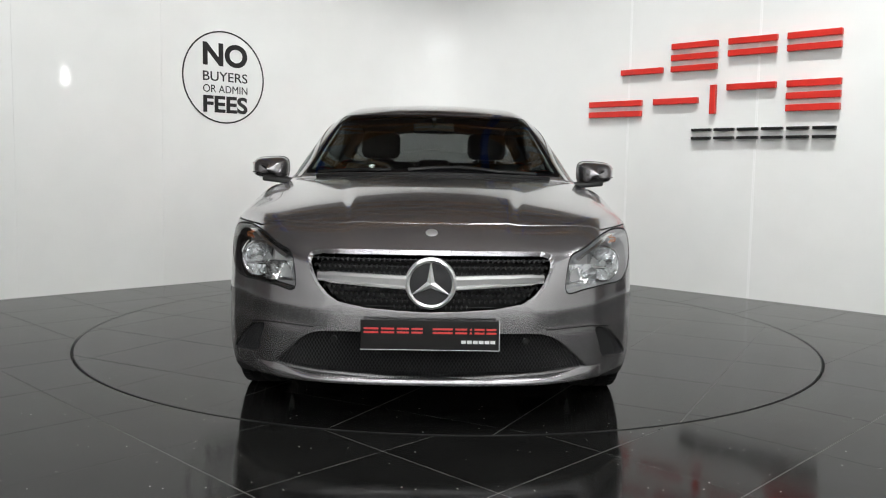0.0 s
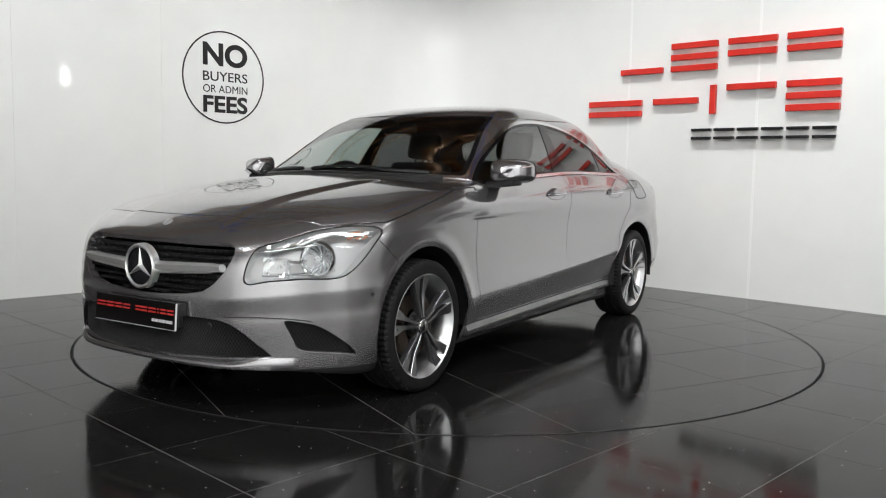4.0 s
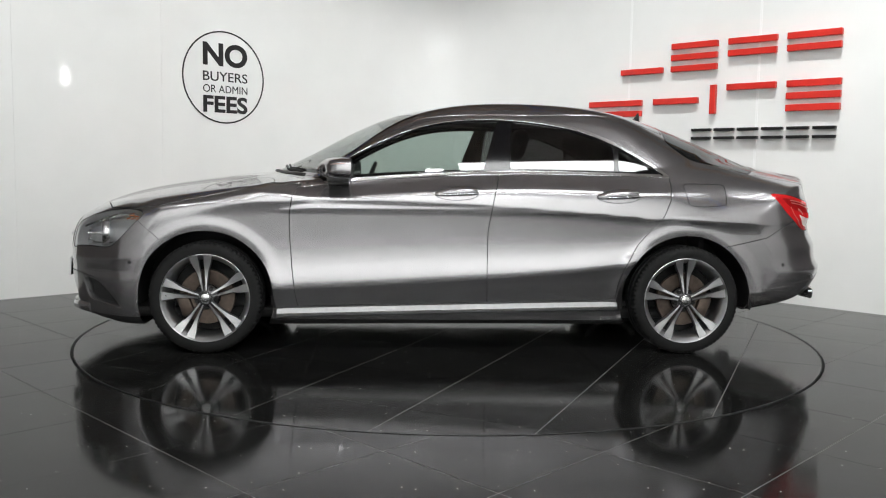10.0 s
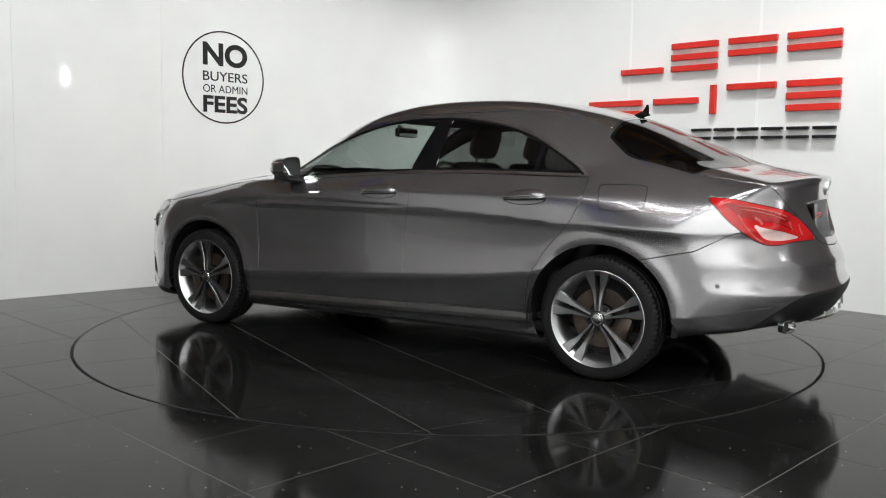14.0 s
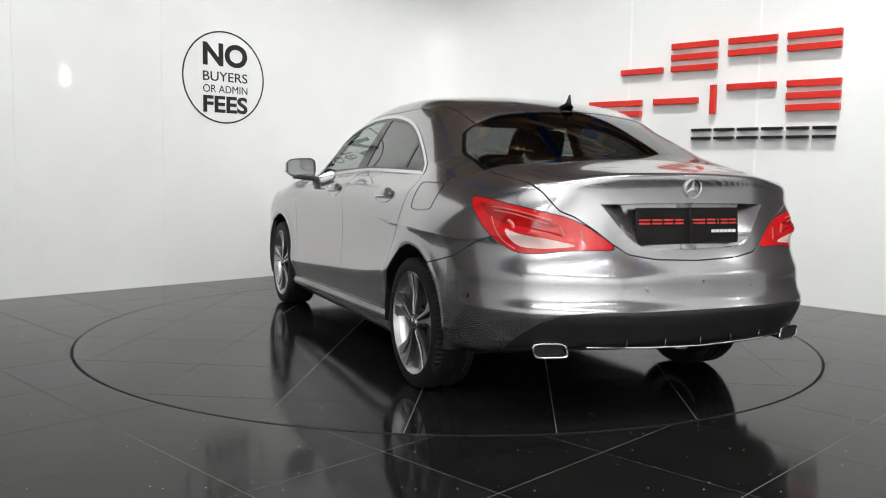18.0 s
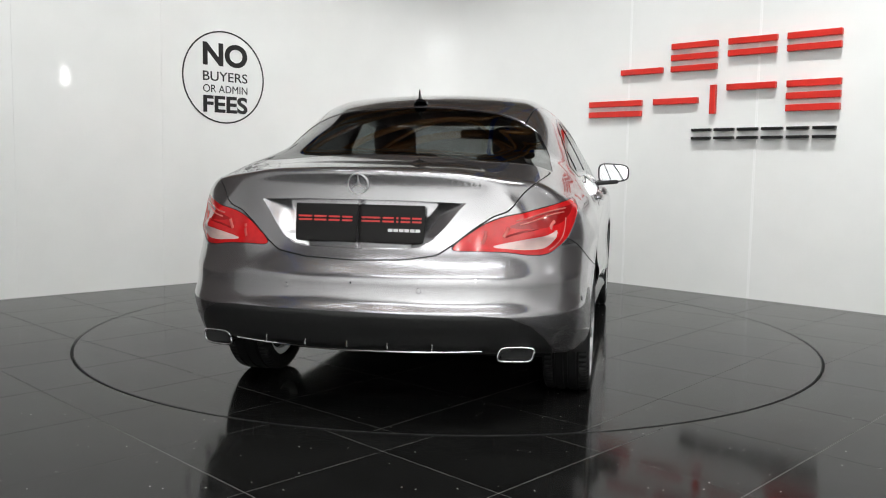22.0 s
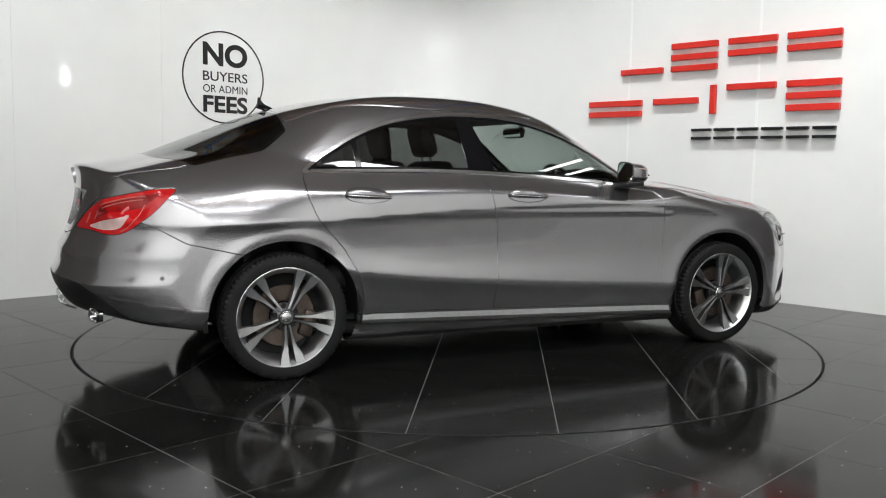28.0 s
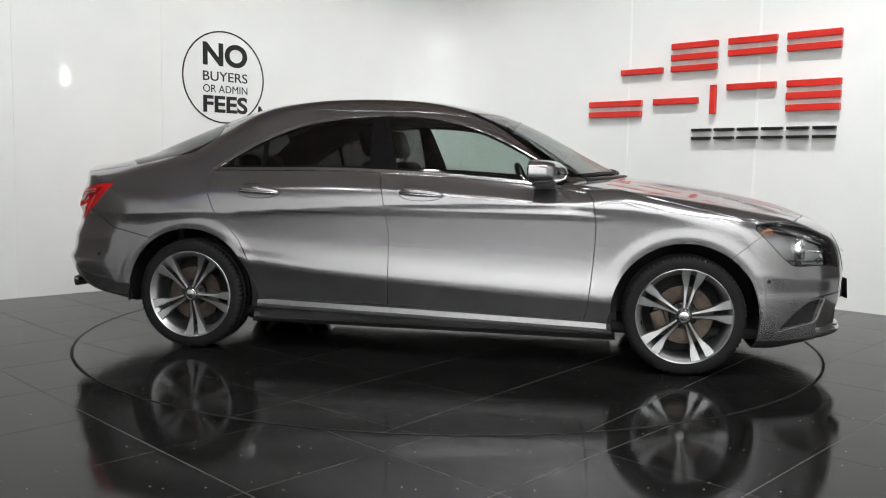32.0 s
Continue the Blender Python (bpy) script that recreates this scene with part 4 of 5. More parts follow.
grille = part("grille", mesh_of("grille", *skin.piece(("grille_hole",), 0, .075, True)[:2], DARK), DARK, bumper, "black grille")
def small_blocks(centres, sx, sy, sz):
    """Many small bricks in one mesh."""
    c = np.array([(i, j, k) for i in (-.5, .5) for j in (-.5, .5) for k in (-.5, .5)]) * (sx, sy, sz)
    verts = (np.array(centres)[:, None] + c[None]).reshape(-1, 3)
    quads = ((0, 1, 3, 2), (4, 6, 7, 5), (0, 4, 5, 1), (2, 3, 7, 6), (0, 2, 6, 4), (1, 5, 7, 3))
    return mesh_of("bricks", verts, [tuple(8 * i + k for k in q) for i in range(len(centres)) for q in quads], None, False)


def grille_rows():
    return [.505 + row * .0255 for row in range(9) if abs(.505 + row * .0255 - .607) > .022]


yy, zz = np.meshgrid(np.arange(-24, 25) * .020, np.array(grille_rows()))
yy = (yy + .010 * (np.arange(len(zz)) % 2)[:, None]).ravel()
zz = zz.ravel()
ok = (inside(np.abs(yy), zz, mirrored(GRILLE)) > np.where(zz > .68, .030, .010)) & (np.hypot(yy, zz - .602) > .10)
yy, zz = yy[ok], zz[ok]
tagged(part("grille_mesh", small_blocks(np.stack([skin_x(np.abs(yy), zz) - .036, yy, zz], -1), .05, .006, .010), MESH, grille, "rows of small dark pins"), kind="stuff")
rows = []
for z in grille_rows():
    y = np.linspace(-.47, .47, 48)
    y = y[inside(np.abs(y), z + 0 * y, mirrored(GRILLE)) > .003]
    if len(y) > 2:
        rows.append(tube(np.stack([skin_x(np.abs(y), z + 0 * y) - .045, y, z + 0 * y], -1), .003, 6))
tagged(part("grille_lattice", join(*rows), MESH, grille), kind="stuff")
for s in (1, -1):
    bm = bmesh.new()
    prev = None
    for i in range(15):
        y = .085 + i * .025
        if i == 14:
            y = .436
        half = (.026 - .006 * i / 14) * (1 if i < 13 else .8)
        z = .603 + .016 * i / 14
        x = float(skin_x(y, z)[0]) + .006
        sec = [(-.030, half), (.000, half), (.010, half * .55), (.007, -half * .30), (-.006, -half * .42), (-.004, -half * .62), (.004, -half * .75), (-.002, -half), (-.030, -half)]
        ring = [bm.verts.new((x + a, s * y, z + b)) for a, b in sec]
        if prev:
            for k in range(len(sec) - 1):
                bm.faces.new((prev[k], prev[k + 1], ring[k + 1], ring[k]))
        else:
            first = ring
        prev = ring
    bm.faces.new(first), bm.faces.new(prev)
    part("grille_bar", bm, SILVER, grille, "bright bar beside the badge", smooth=35)


def star_badge(name, radius, m, parent, ring=.13, back=True):
    b = part(name, moved(lathe([(radius * (1 - ring), .010), (radius * (1 - ring * .5), .016), (radius, .010), (radius * 1.02, -.02), (radius * (1 - ring), -.02)], 64, "Z"), m), SILVER, parent, "round chrome badge with three spokes", smooth=50)
    if back:
        part("badge_disc", moved(lathe([(.0005, .002), (radius * .9, .002), (radius * .9, -.02)], 48, "Z"), m), BADGE_DARK, b)
    for i in range(3):
        a = radians(90 + 120 * i)
        c, s = math.cos(a), math.sin(a)
        bm = bmesh.new()
        tip, hub = radius * .92, radius * .16
        q = [bm.verts.new(v) for v in ((c * tip, s * tip, .008), (-s * hub * .9 + c * hub * .5, c * hub * .9 + s * hub * .5, .004), (-c * hub * .2, -s * hub * .2, .016), (s * hub * .9 + c * hub * .5, -c * hub * .9 + s * hub * .5, .004))]
        bm.faces.new((q[0], q[1], q[2])), bm.faces.new((q[0], q[2], q[3]))
        part("badge_spoke", moved(bm, m), SILVER, b)
    return b


FRONT = Matrix.Rotation(radians(90), 4, "Y") @ Matrix.Rotation(radians(90), 4, "Z")     # z forward, x to the car's left, y up
star_badge("front_badge", .097, Matrix.Translation((2.240, 0, .602)) @ FRONT, grille, .17)
part("bonnet_badge", moved(disc(.024, .004), facing((float(skin_x(0, .785)[0]) - .001, 0, .785))), SILVER, bumper, "small round chrome emblem", smooth=40)


def number_plate(parent, m, w, h, border):
    """A black dealer plate, its lettering as plain bars; x across, y up, z out."""
    p = part("number_plate", moved(block(w, h, .008, 0, 0, 0, .003), m), PLATE_BLACK, parent, "black dealer plate with red and white bars")
    def bar(x0, x1, y0, y1, mat, name="bar"):
        part(name, moved(block(x1 - x0, y1 - y0, .002, (x0 + x1) / 2, (y0 + y1) / 2, .0052), m), mat, p)
    k = w / .525
    for a, b in ((-.250, -.195), (-.185, -.135), (-.125, -.080), (-.070, -.028), (.010, .085), (.095, .140), (.150, .158), (.168, .205), (.213, .250)):
        for z0 in (.002, .016):
            bar(a * k, b * k, z0 + .004, z0 + .011, PLATE_RED)
    for i in range(6):
        bar((.118 + i * .022) * k, (.136 + i * .022) * k, -.030, -.018, PLATE_WHITE)
    if border:
        part("plate_edge", moved(block(.003, h, .009, w / 2 - .001, 0, 0, .002), m), PLATE_WHITE, p)
        part("plate_edge", moved(block(w, .0025, .009, 0, -h / 2 + .001, 0, .001), m), PLATE_WHITE, p)
    return p


part("plate_holder", moved(block(.50, .10, .03, 0, 0, -.02, .006), Matrix.Translation((2.262, 0, .411)) @ FRONT), SATIN_BLACK, bumper)
number_plate(bumper, Matrix.Translation((2.276, 0, .411)) @ FRONT @ Matrix.Rotation(radians(-4), 4, "X"), .525, .114, True)

part("intake", mesh_of("intake", *skin.piece(("intake_hole",), 0, .07, True)[:2], DARK), DARK, bumper, "dark lower air intake")
tagged(part("intake_mesh", lattice(mirrored(INTAKE), .0135, .02, nose_place(.022), .0015), MESH, bumper, "black honeycomb mesh"), kind="stuff")
for s in (1, -1):
    part("vent", mesh_of("vent", *skin.piece(("vent_hole",), 0, .045, False, s < 0)[:2], DARK), DARK, bumper)
    tagged(part("vent_mesh", lattice(VENT, .0135, .02, lambda u, v: np.stack([u, s * (skin_y(u, v) - .014), v], -1), .0015), MESH, bumper, "black honeycomb mesh"), kind="stuff")
    for p in ((1.751, .505),):
        y = float(skin_y(*p)[0])
        part("parking_sensor", moved(disc(.010, .002), facing((p[0], y, p[1])) if s > 0 else Matrix.Diagonal((1, -1, 1, 1)) @ facing((p[0], y, p[1]))), PAINT_DARK, bumper)
    for y, z in ((.37, .378),):
        part("parking_sensor", moved(disc(.012, .004), facing((float(skin_x(y, z)[0]) - .018, s * y, z))), SATIN_BLACK, bumper)
    # washer flap, a fine outline
    ring = [(y, z) for y, z in rounded([(.425, .430), (.47, .432), (.515, .455), (.535, .482), (.49, .484), (.45, .462)], 5)]
    part("washer_flap", tube([(float(skin_x(y, z)[0]), s * y, z) for y, z in ring], .0013, 5, True), PAINT_DARK, bumper)
    # brow above the side vent
    brow = [(2.195, .422), (2.12, .424), (2.05, .418), (1.98, .405)]
    part("vent_brow", tube([(x, s * (float(skin_y(x, z)[0]) - .001), z) for x, z in rounded(brow, 4, False)], .0025, 6), DARK, bumper)


def front_lip():
    """A thin splitter along the lower edge of the bumper, with raised ends."""
    bm = bmesh.new()
    prev = None
    for y in np.linspace(-.70, .70, 71):
        x = float(skin_x(abs(y), .245)[0])
        lift = .022 * float(step(.45, .62, abs(y)))
        end = 1 - .6 * float(step(.62, .70, abs(y)))
        sec = [(-.03, .232 + lift), (.000, .232 + lift * 1.2), (.006 * end, .227 + lift), (.010 * end, .218 + lift * .5), (.008 * end, .208), (-.004, .202), (-.05, .202)]
        ring = [bm.verts.new((x + a, y, z)) for a, z in sec]
        if prev:
            for k in range(len(sec) - 1):
                bm.faces.new((prev[k], prev[k + 1], ring[k + 1], ring[k]))
        else:
            first = ring
        prev = ring
    bm.faces.new(first), bm.faces.new(prev)
    return bm


part("front_lip", front_lip(), PAINT, bumper, "thin painted front splitter", smooth=50)


def reflector_cup(r, depth, m):
    prof = [(r * 1.08, .004), (r * 1.06, .010), (r, .006)] + [(r * t, -depth * (1 - t * t)) for t in (.9, .75, .55, .35, .12)]
    return moved(lathe(prof, 40, "Z"), m)


for s in (1, -1):
    m_side = s < 0
    head = part("headlight", mesh_of("headlight", *skin.piece(("head",), 0, .001, False, m_side)[:2], LENS, True, skin.piece(("head",), 0, .001, False, m_side)[2]), LENS, car, "clear headlight with chrome reflectors")
    v, f, n = skin.piece(("head",), 0, .075, False, m_side)
    part("housing", mesh_of("housing", v, f, HOUSING), HOUSING, head)
    v, f, n = skin.piece(("head",), .08, .004, False, m_side)
    keep = [q for q in f if max(q) >= 0]
    walls = [q for q in f if len(q) == 4 and q[2] >= q[0] and abs(np.linalg.norm(v[q[1]] - v[q[2]]) - .08) < .004 and abs(np.linalg.norm(v[q[0]] - v[q[3]]) - .08) < .004]
    part("housing_wall", mesh_of("housing_wall", v, walls, HOUSING), HOUSING, head)
    way = Vector((.93, .34 * s, .02))

    def lamp_at(x, y, z, aim=way):
        return Matrix.Translation((x, s * y, z)) @ aim.to_track_quat("Z", "Y").to_matrix().to_4x4()
    cup = part("main_reflector", reflector_cup(.064, .055, lamp_at(1.925, .715, .655)), REFLECTOR, head, "round chrome main reflector", smooth=60)
    part("bulb_shield", moved(disc(.018, .022), lamp_at(1.900, .706, .655)), CHROME, cup, smooth=60)
    for a in range(14):
        t = 2 * math.pi * a / 14
        part("reflector_rib", moved(tube([(math.cos(t) * .022, math.sin(t) * .022, -.048), (math.cos(t) * .058, math.sin(t) * .058, -.008)], .002, 5), lamp_at(1.925, .715, .655)), CHROME, cup)
    part("main_bezel", moved(lathe([(.066, .0), (.070, .012), (.076, .004), (.076, -.02)], 40, "Z"), lamp_at(1.925, .715, .655)), SATIN_CHROME, head, smooth=60)
    # faceted bowl of the high beam
    bm = bmesh.new()
    rowsv = []
    for i in range(7):
        w = -1 + 2 * i / 6
        rowsv.append([bm.verts.new(lamp_at(2.045, .608, .622) @ Vector((s * w * .062, (k - 2) * .020, -.045 * (1 - w * w) * (1 - ((k - 2) / 2.6) ** 2) + (.006 if (i + k) % 2 else 0)))) for k in range(5)])
    for p, q in zip(rowsv, rowsv[1:]):
        for k in range(4):
            bm.faces.new((p[k], p[k + 1], q[k + 1], q[k]))
    small = part("high_beam_reflector", bm, REFLECTOR, head, "faceted chrome reflector")
    part("bulb", moved(disc(.009, .020), lamp_at(2.018, .598, .622)), CHROME, small, smooth=60)
    top = rounded([(2.070, .562, .682), (1.99, .63, .712), (1.90, .688, .740), (1.80, .742, .764), (1.735, .778, .770)], 5, False)
    part("light_strip", tube([(a - .006, s * b, c) for a, b, c in top], .024, 8, flat=.55), REFLECTOR, head, "bright upper light strip", smooth=20)
    for k in range(1, len(top) - 1, 2):
        a, b, c = top[k]
        part("strip_facet", moved(block(.022, .014, .020, 0, 0, 0, .004, segments=1), Matrix.Translation((a + .004, s * b, c - .004)) @ Matrix.Rotation(radians(40 + 13 * (k % 3)) * s, 4, "Z")), REFLECTOR, head)
    marker = part("amber_marker", tube([(1.77, s * .774, .752), (1.745, s * .790, .752), (1.715, s * .803, .748)], .006, 8, flat=.7), AMBER, head, "amber side marker", smooth=60)
    for k in range(3):
        part("marker_rib", tube([(1.79 - .03 * k, s * (.765 + .017 * k), .733), (1.765 - .03 * k, s * (.778 + .015 * k), .742)], .004, 6), AMBER, marker)
    low = rounded([(2.09, .555, .588), (2.02, .64, .592), (1.94, .70, .594), (1.86, .752, .604)], 5, False)
    part("lower_trim", tube([(a - .02, s * b - s * .01, c) for a, b, c in low], .008, 8, flat=.6), SATIN_CHROME, head, smooth=60)
    part("divider", moved(block(.05, .010, .090, 0, 0, 0, .004), lamp_at(1.99, .668, .648)), SATIN_CHROME, head)

# ---- back: lamps, plate, badge, pipes ----
def lamp_point(u, z, sink=.002):
    """Point of the tail lamp's surface at a place across the diagonal and a height."""
    lo, hi = -2.5, -1.2
    for _ in range(26):
        m = (lo + hi) / 2
        if skin_field(np.array([m]), np.array([1.41421 * u - m]), np.array([z]))[0] > 0:
            hi = m
        else:
            lo = m
    return hi + sink, 1.41421 * u - hi - sink, z


for s in (1, -1):
    v, f, n = skin.piece(("tail_lamp",), .01, .001, False, s < 0)
    lamp = part("tail_light", mesh_of("tail_light", v, f, TAIL_RED, True, n), TAIL_RED, car, "red tail light with a pale reversing lens")
    v, f, n = skin.piece(("tail_dark",), 0, .003, False, s < 0)
    part("dark_segment", mesh_of("dark_segment", v, f, TAIL_DEEP, True, n), TAIL_DEEP, lamp)
    v, f, n = skin.piece(("tail_white",), 0, .002, False, s < 0)
    part("reversing_lens", mesh_of("reversing_lens", v, f, TAIL_CLEAR, True, n), TAIL_CLEAR, lamp, "pale reversing lens")
    for line, r, mat, name in (
            (((-.85, .889), (-.93, .880), (-1.02, .862), (-1.10, .842)), .0035, TAIL_PALE, "light_guide"),
            (((-.86, .874), (-.94, .864), (-1.02, .846), (-1.09, .826)), .0030, TAIL_PALE, "light_guide"),
            (((-.850, .850), (-.872, .800), (-.915, .752), (-.960, .726)), .0030, TAIL_PALE, "light_guide"),
            (((-1.205, .800), (-1.212, .776), (-1.225, .752)), .0110, TAIL_PINK, "reflector_patch"),
            (((-1.125, .815), (-1.135, .795), (-1.145, .778)), .0120, TAIL_PINK, "reflector_patch"),
            (((-.925, .836), (-.945, .822), (-.955, .805)), .0100, TAIL_PALE, "reflector_patch"),
            (((-1.02, .812), (-1.08, .800), (-1.14, .781)), .0050, TAIL_DEEP, "dark_rib")):
        pts = [lamp_point(u, z, r * .6) for u, z in rounded(line, 4, False)]
        part(name, tube([(x, s * y, z) for x, y, z in pts], r, 8, flat=1.0 if r < .006 else .9), mat, lamp, smooth=60)
    tip = []
    for k in range(40):
        q = 2 * math.pi * k / 40
        cu, su = math.cos(q), math.sin(q)
        tip.append((.066 * math.copysign(abs(cu) ** .45, cu), .028 * math.copysign(abs(su) ** .5, su)))
    tip = [(a - .25 * b, b) for a, b in tip]
    def pipe_x(a):
        return -2.200 - .25 * a - .9 * a * a
    pipe = part("exhaust_tip", tube([(pipe_x(a), s * (.622 - a), .328 + b) for a, b in tip], .0042, 10, True), CHROME, car, "chrome exhaust outlet", smooth=60)
    bm = bmesh.new()
    a0 = [bm.verts.new((pipe_x(a) + .003, s * (.622 - a), .328 + b)) for a, b in tip]
    a1 = [bm.verts.new((-2.165, s * (.622 - a * .95), .328 + b * .95)) for a, b in tip]
    for i in range(len(a0)):
        j = (i + 1) % len(a0)
        bm.faces.new((a0[i], a0[j], a1[j], a1[i]))
    bm.faces.new(a1)
    part("pipe", bm, SATIN_CHROME, pipe, smooth=60)
    part("pipe_mouth", block(.01, .120, .050, -2.185, s * .622, .328, .004), DARK, pipe)
    for x, z in ((-1.92, .519),):
        y = float(skin_y(x, z)[0])
        part("parking_sensor", moved(disc(.010, .002), facing((x, y, z)) if s > 0 else Matrix.Diagonal((1, -1, 1, 1)) @ facing((x, y, z))), PAINT_DARK, tail_bumper)
    part("parking_sensor", moved(disc(.010, .002), facing((float(skin_x(.265, .578, -1)[0]), s * .265, .578))), PAINT, tail_bumper)
BACK = Matrix.Rotation(radians(-90), 4, "Y") @ Matrix.Rotation(radians(-90), 4, "Z")
number_plate(boot, Matrix.Translation((-2.240, 0, .820)) @ BACK @ Matrix.Rotation(radians(-5), 4, "X"), .525, .148, False)
star_badge("boot_badge", .042, Matrix.Translation((float(skin_x(0, .975, -1)[0]) + .004, 0, .975)) @ BACK @ Matrix.Rotation(radians(12), 4, "X"), boot, .12, False)
part("diffuser_strip", tube([(float(skin_x(abs(y), .41, -1)[0]) + .010, y, .338 + .02 * abs(y)) for y in np.linspace(-.50, .50, 21)], .0045, 8), CHROME, tail_bumper, "thin chrome strip")
for y in (.35, .18, .01, -.15, -.32):
    part("diffuser_fin", block(.012, .004, .026, float(skin_x(abs(y), .41, -1)[0]) + .006, y, .364, .001), SATIN_CHROME, tail_bumper)

# ---- bright sill strips, tilted up to the light ----
for s in (1, -1):
    bm = bmesh.new()
    prev = None
    xs = np.linspace(.962, -.978, 25)
    ys = skin_y(xs, door_low(xs) - .03)
    for i, (x, y) in enumerate(zip(xs, ys)):
        z = float(door_low(x)) - .008
        ring = [bm.verts.new((x, s * (y + a), z + b)) for a, b in ((-.010, .0), (.004, -.002), (.013, -.024), (.016, -.030), (.014, -.047), (.008, -.053), (-.012, -.053))]
        if prev:
            for k in range(6):
                bm.faces.new((prev[k], prev[k + 1], ring[k + 1], ring[k]))
        else:
            first = ring
        prev = ring
    bm.faces.new(first), bm.faces.new(prev)
    part("sill_strip", bm, SILL_METAL, car, "brushed metal sill strip", smooth=25)

# ---- mirrors, handles, wipers, aerial, fuel flap ----
def mirror_shell(s):
    verts, faces, n, k = [], [], 32, 16
    for i in range(k + 1):
        u = i / k
        for j in range(n):
            t = 2 * math.pi * j / n
            c, q = math.cos(t), math.sin(t)
            e = .52
            yy = .102 * math.copysign(abs(c) ** e, c)
            zz = .066 * math.copysign(abs(q) ** e, q)
            size = max(1 - u ** 2.8, 0) ** .5 if i < k else .05
            taper = 1 - .18 * (yy / .097 * .5 + .5)
            verts.append((-.050 + .150 * u ** .8 + .045 * (.5 - yy / .194), s * (.915 + yy * size), 1.030 + zz * size * taper - .010 * (1 - size)))
    for i in range(k):
        for j in range(n):
            a, b = i * n + j, i * n + (j + 1) % n
            faces.append((a, b, b + n, a + n))
    return verts, faces


def build_handle(door, hx, hz, s):
    """A lens-shaped pull, blunt to the rear, over a dark bowl, with a chrome strip along its lower edge."""
    ways = np.linspace(-1, 1, 25)
    full = np.where(ways > .30, 1 - ((ways - .30) / .70) ** 2, 1 - ((ways - .30) / 1.30) ** 2)
    full = np.sqrt(np.maximum(full, .004))
    xs, zs = hx - ways * .122, hz + .006 * ways
    near = skin_y(xs, zs)
    bm = bmesh.new()
    prev, edge = None, []
    for x, z, y, h in zip(xs, zs, near, full):
        out = .030 * h ** .8
        sec = ((-.004, -.005), (out * .80, -.006), (out, .002), (out * .97, .012 * h), (out * .78, .026 * h), (out * .42, .036 * h), (-.004, .042 * h))
        ring = [bm.verts.new((x, s * (y + a), z + b)) for a, b in sec]
        edge.append((x, s * (y + out * .96), z - .003))
        if prev:
            for k in range(len(sec) - 1):
                bm.faces.new((prev[k], prev[k + 1], ring[k + 1], ring[k]))
        prev = ring
    hd = part("door_handle", bm, PAINT, door, "grey door handle with a chrome strip", smooth=50)
    part("handle_strip", tube(edge[1:-1], .0048, 8, flat=.8), CHROME, hd, smooth=60)
    loop = [(hx + .124 * math.cos(t), hz - .002 + (.036 if math.sin(t) < 0 else .026) * math.sin(t)) for t in np.linspace(0, 2 * math.pi, 41)[:-1]]
    by = skin_y([q[0] for q in loop], [q[1] for q in loop])
    bowl = bmesh.new()
    lip = [bowl.verts.new((q[0], s * (y + .0012), q[1])) for q, y in zip(loop, by)]
    mid = [bowl.verts.new((hx + (q[0] - hx) * .86, s * (y - .003), hz + (q[1] - hz) * .80)) for q, y in zip(loop, by)]
    low = [bowl.verts.new((hx + (q[0] - hx) * .60, s * (y - .004), hz + (q[1] - hz) * .5)) for q, y in zip(loop, by)]
    for a, b in ((lip, mid), (mid, low)):
        for i in range(40):
            j = (i + 1) % 40
            bowl.faces.new((a[i], a[j], b[j], b[i]))
    bowl.faces.new(low)
    part("handle_bowl", bowl, PAINT_DARK, hd, "dark finger bowl", smooth=60)


for s in (1, -1):
    door = doors["front_door", s < 0]
    v, f = mirror_shell(s)
    v = [(x + .60, y, z) for x, y, z in v]
    me = mesh_of("door_mirror", v, f, PAINT)
    mir = part("door_mirror", me, PAINT, door, "grey door mirror with an indicator strip")
    n = 32
    bm = bmesh.new()
    ring = [bm.verts.new((v[j][0] + .012 + .04 * (v[j][2] - 1.03) + .16 * (abs(v[j][1]) - .915), s * .915 + (v[j][1] - s * .915) * .93, 1.028 + (v[j][2] - 1.028) * .92)) for j in range(n)]
    bm.faces.new(ring)
    part("mirror_glass", bm, MIRROR, mir)
    part("mirror_edge", tube([v[j] for j in range(n)], .004, 6, True), SATIN_BLACK, mir)
    part("mirror_foot", moved(block(.12, .17, .030, 0, 0, 0, .010), Matrix.Translation((.625, s * .865, .962)) @ Matrix.Rotation(radians(6 * s), 4, "X")), SATIN_BLACK, mir, smooth=40)
    part("mirror_arm", tube([(.66, s * .785, .955), (.645, s * .83, .962), (.63, s * .88, .972)], .020, 10), SATIN_BLACK, mir, smooth=60)
    for j, i0, i1, mat in ((1, 3, 12, TAIL_CLEAR), (31, 2, 13, DARK)):
        part("mirror_slot", tube([(v[i * 32 + j][0], v[i * 32 + j][1] + s * .001, v[i * 32 + j][2] + .004 * (1 if j == 1 else -1)) for i in range(i0, i1)], .0035, 6, flat=.7), mat, mir)
    for name, hx, hz in (("front_door", -.025, .902), ("rear_door", -.936, .898)):
        d = doors[name, s < 0]
        build_handle(d, hx, hz, s)

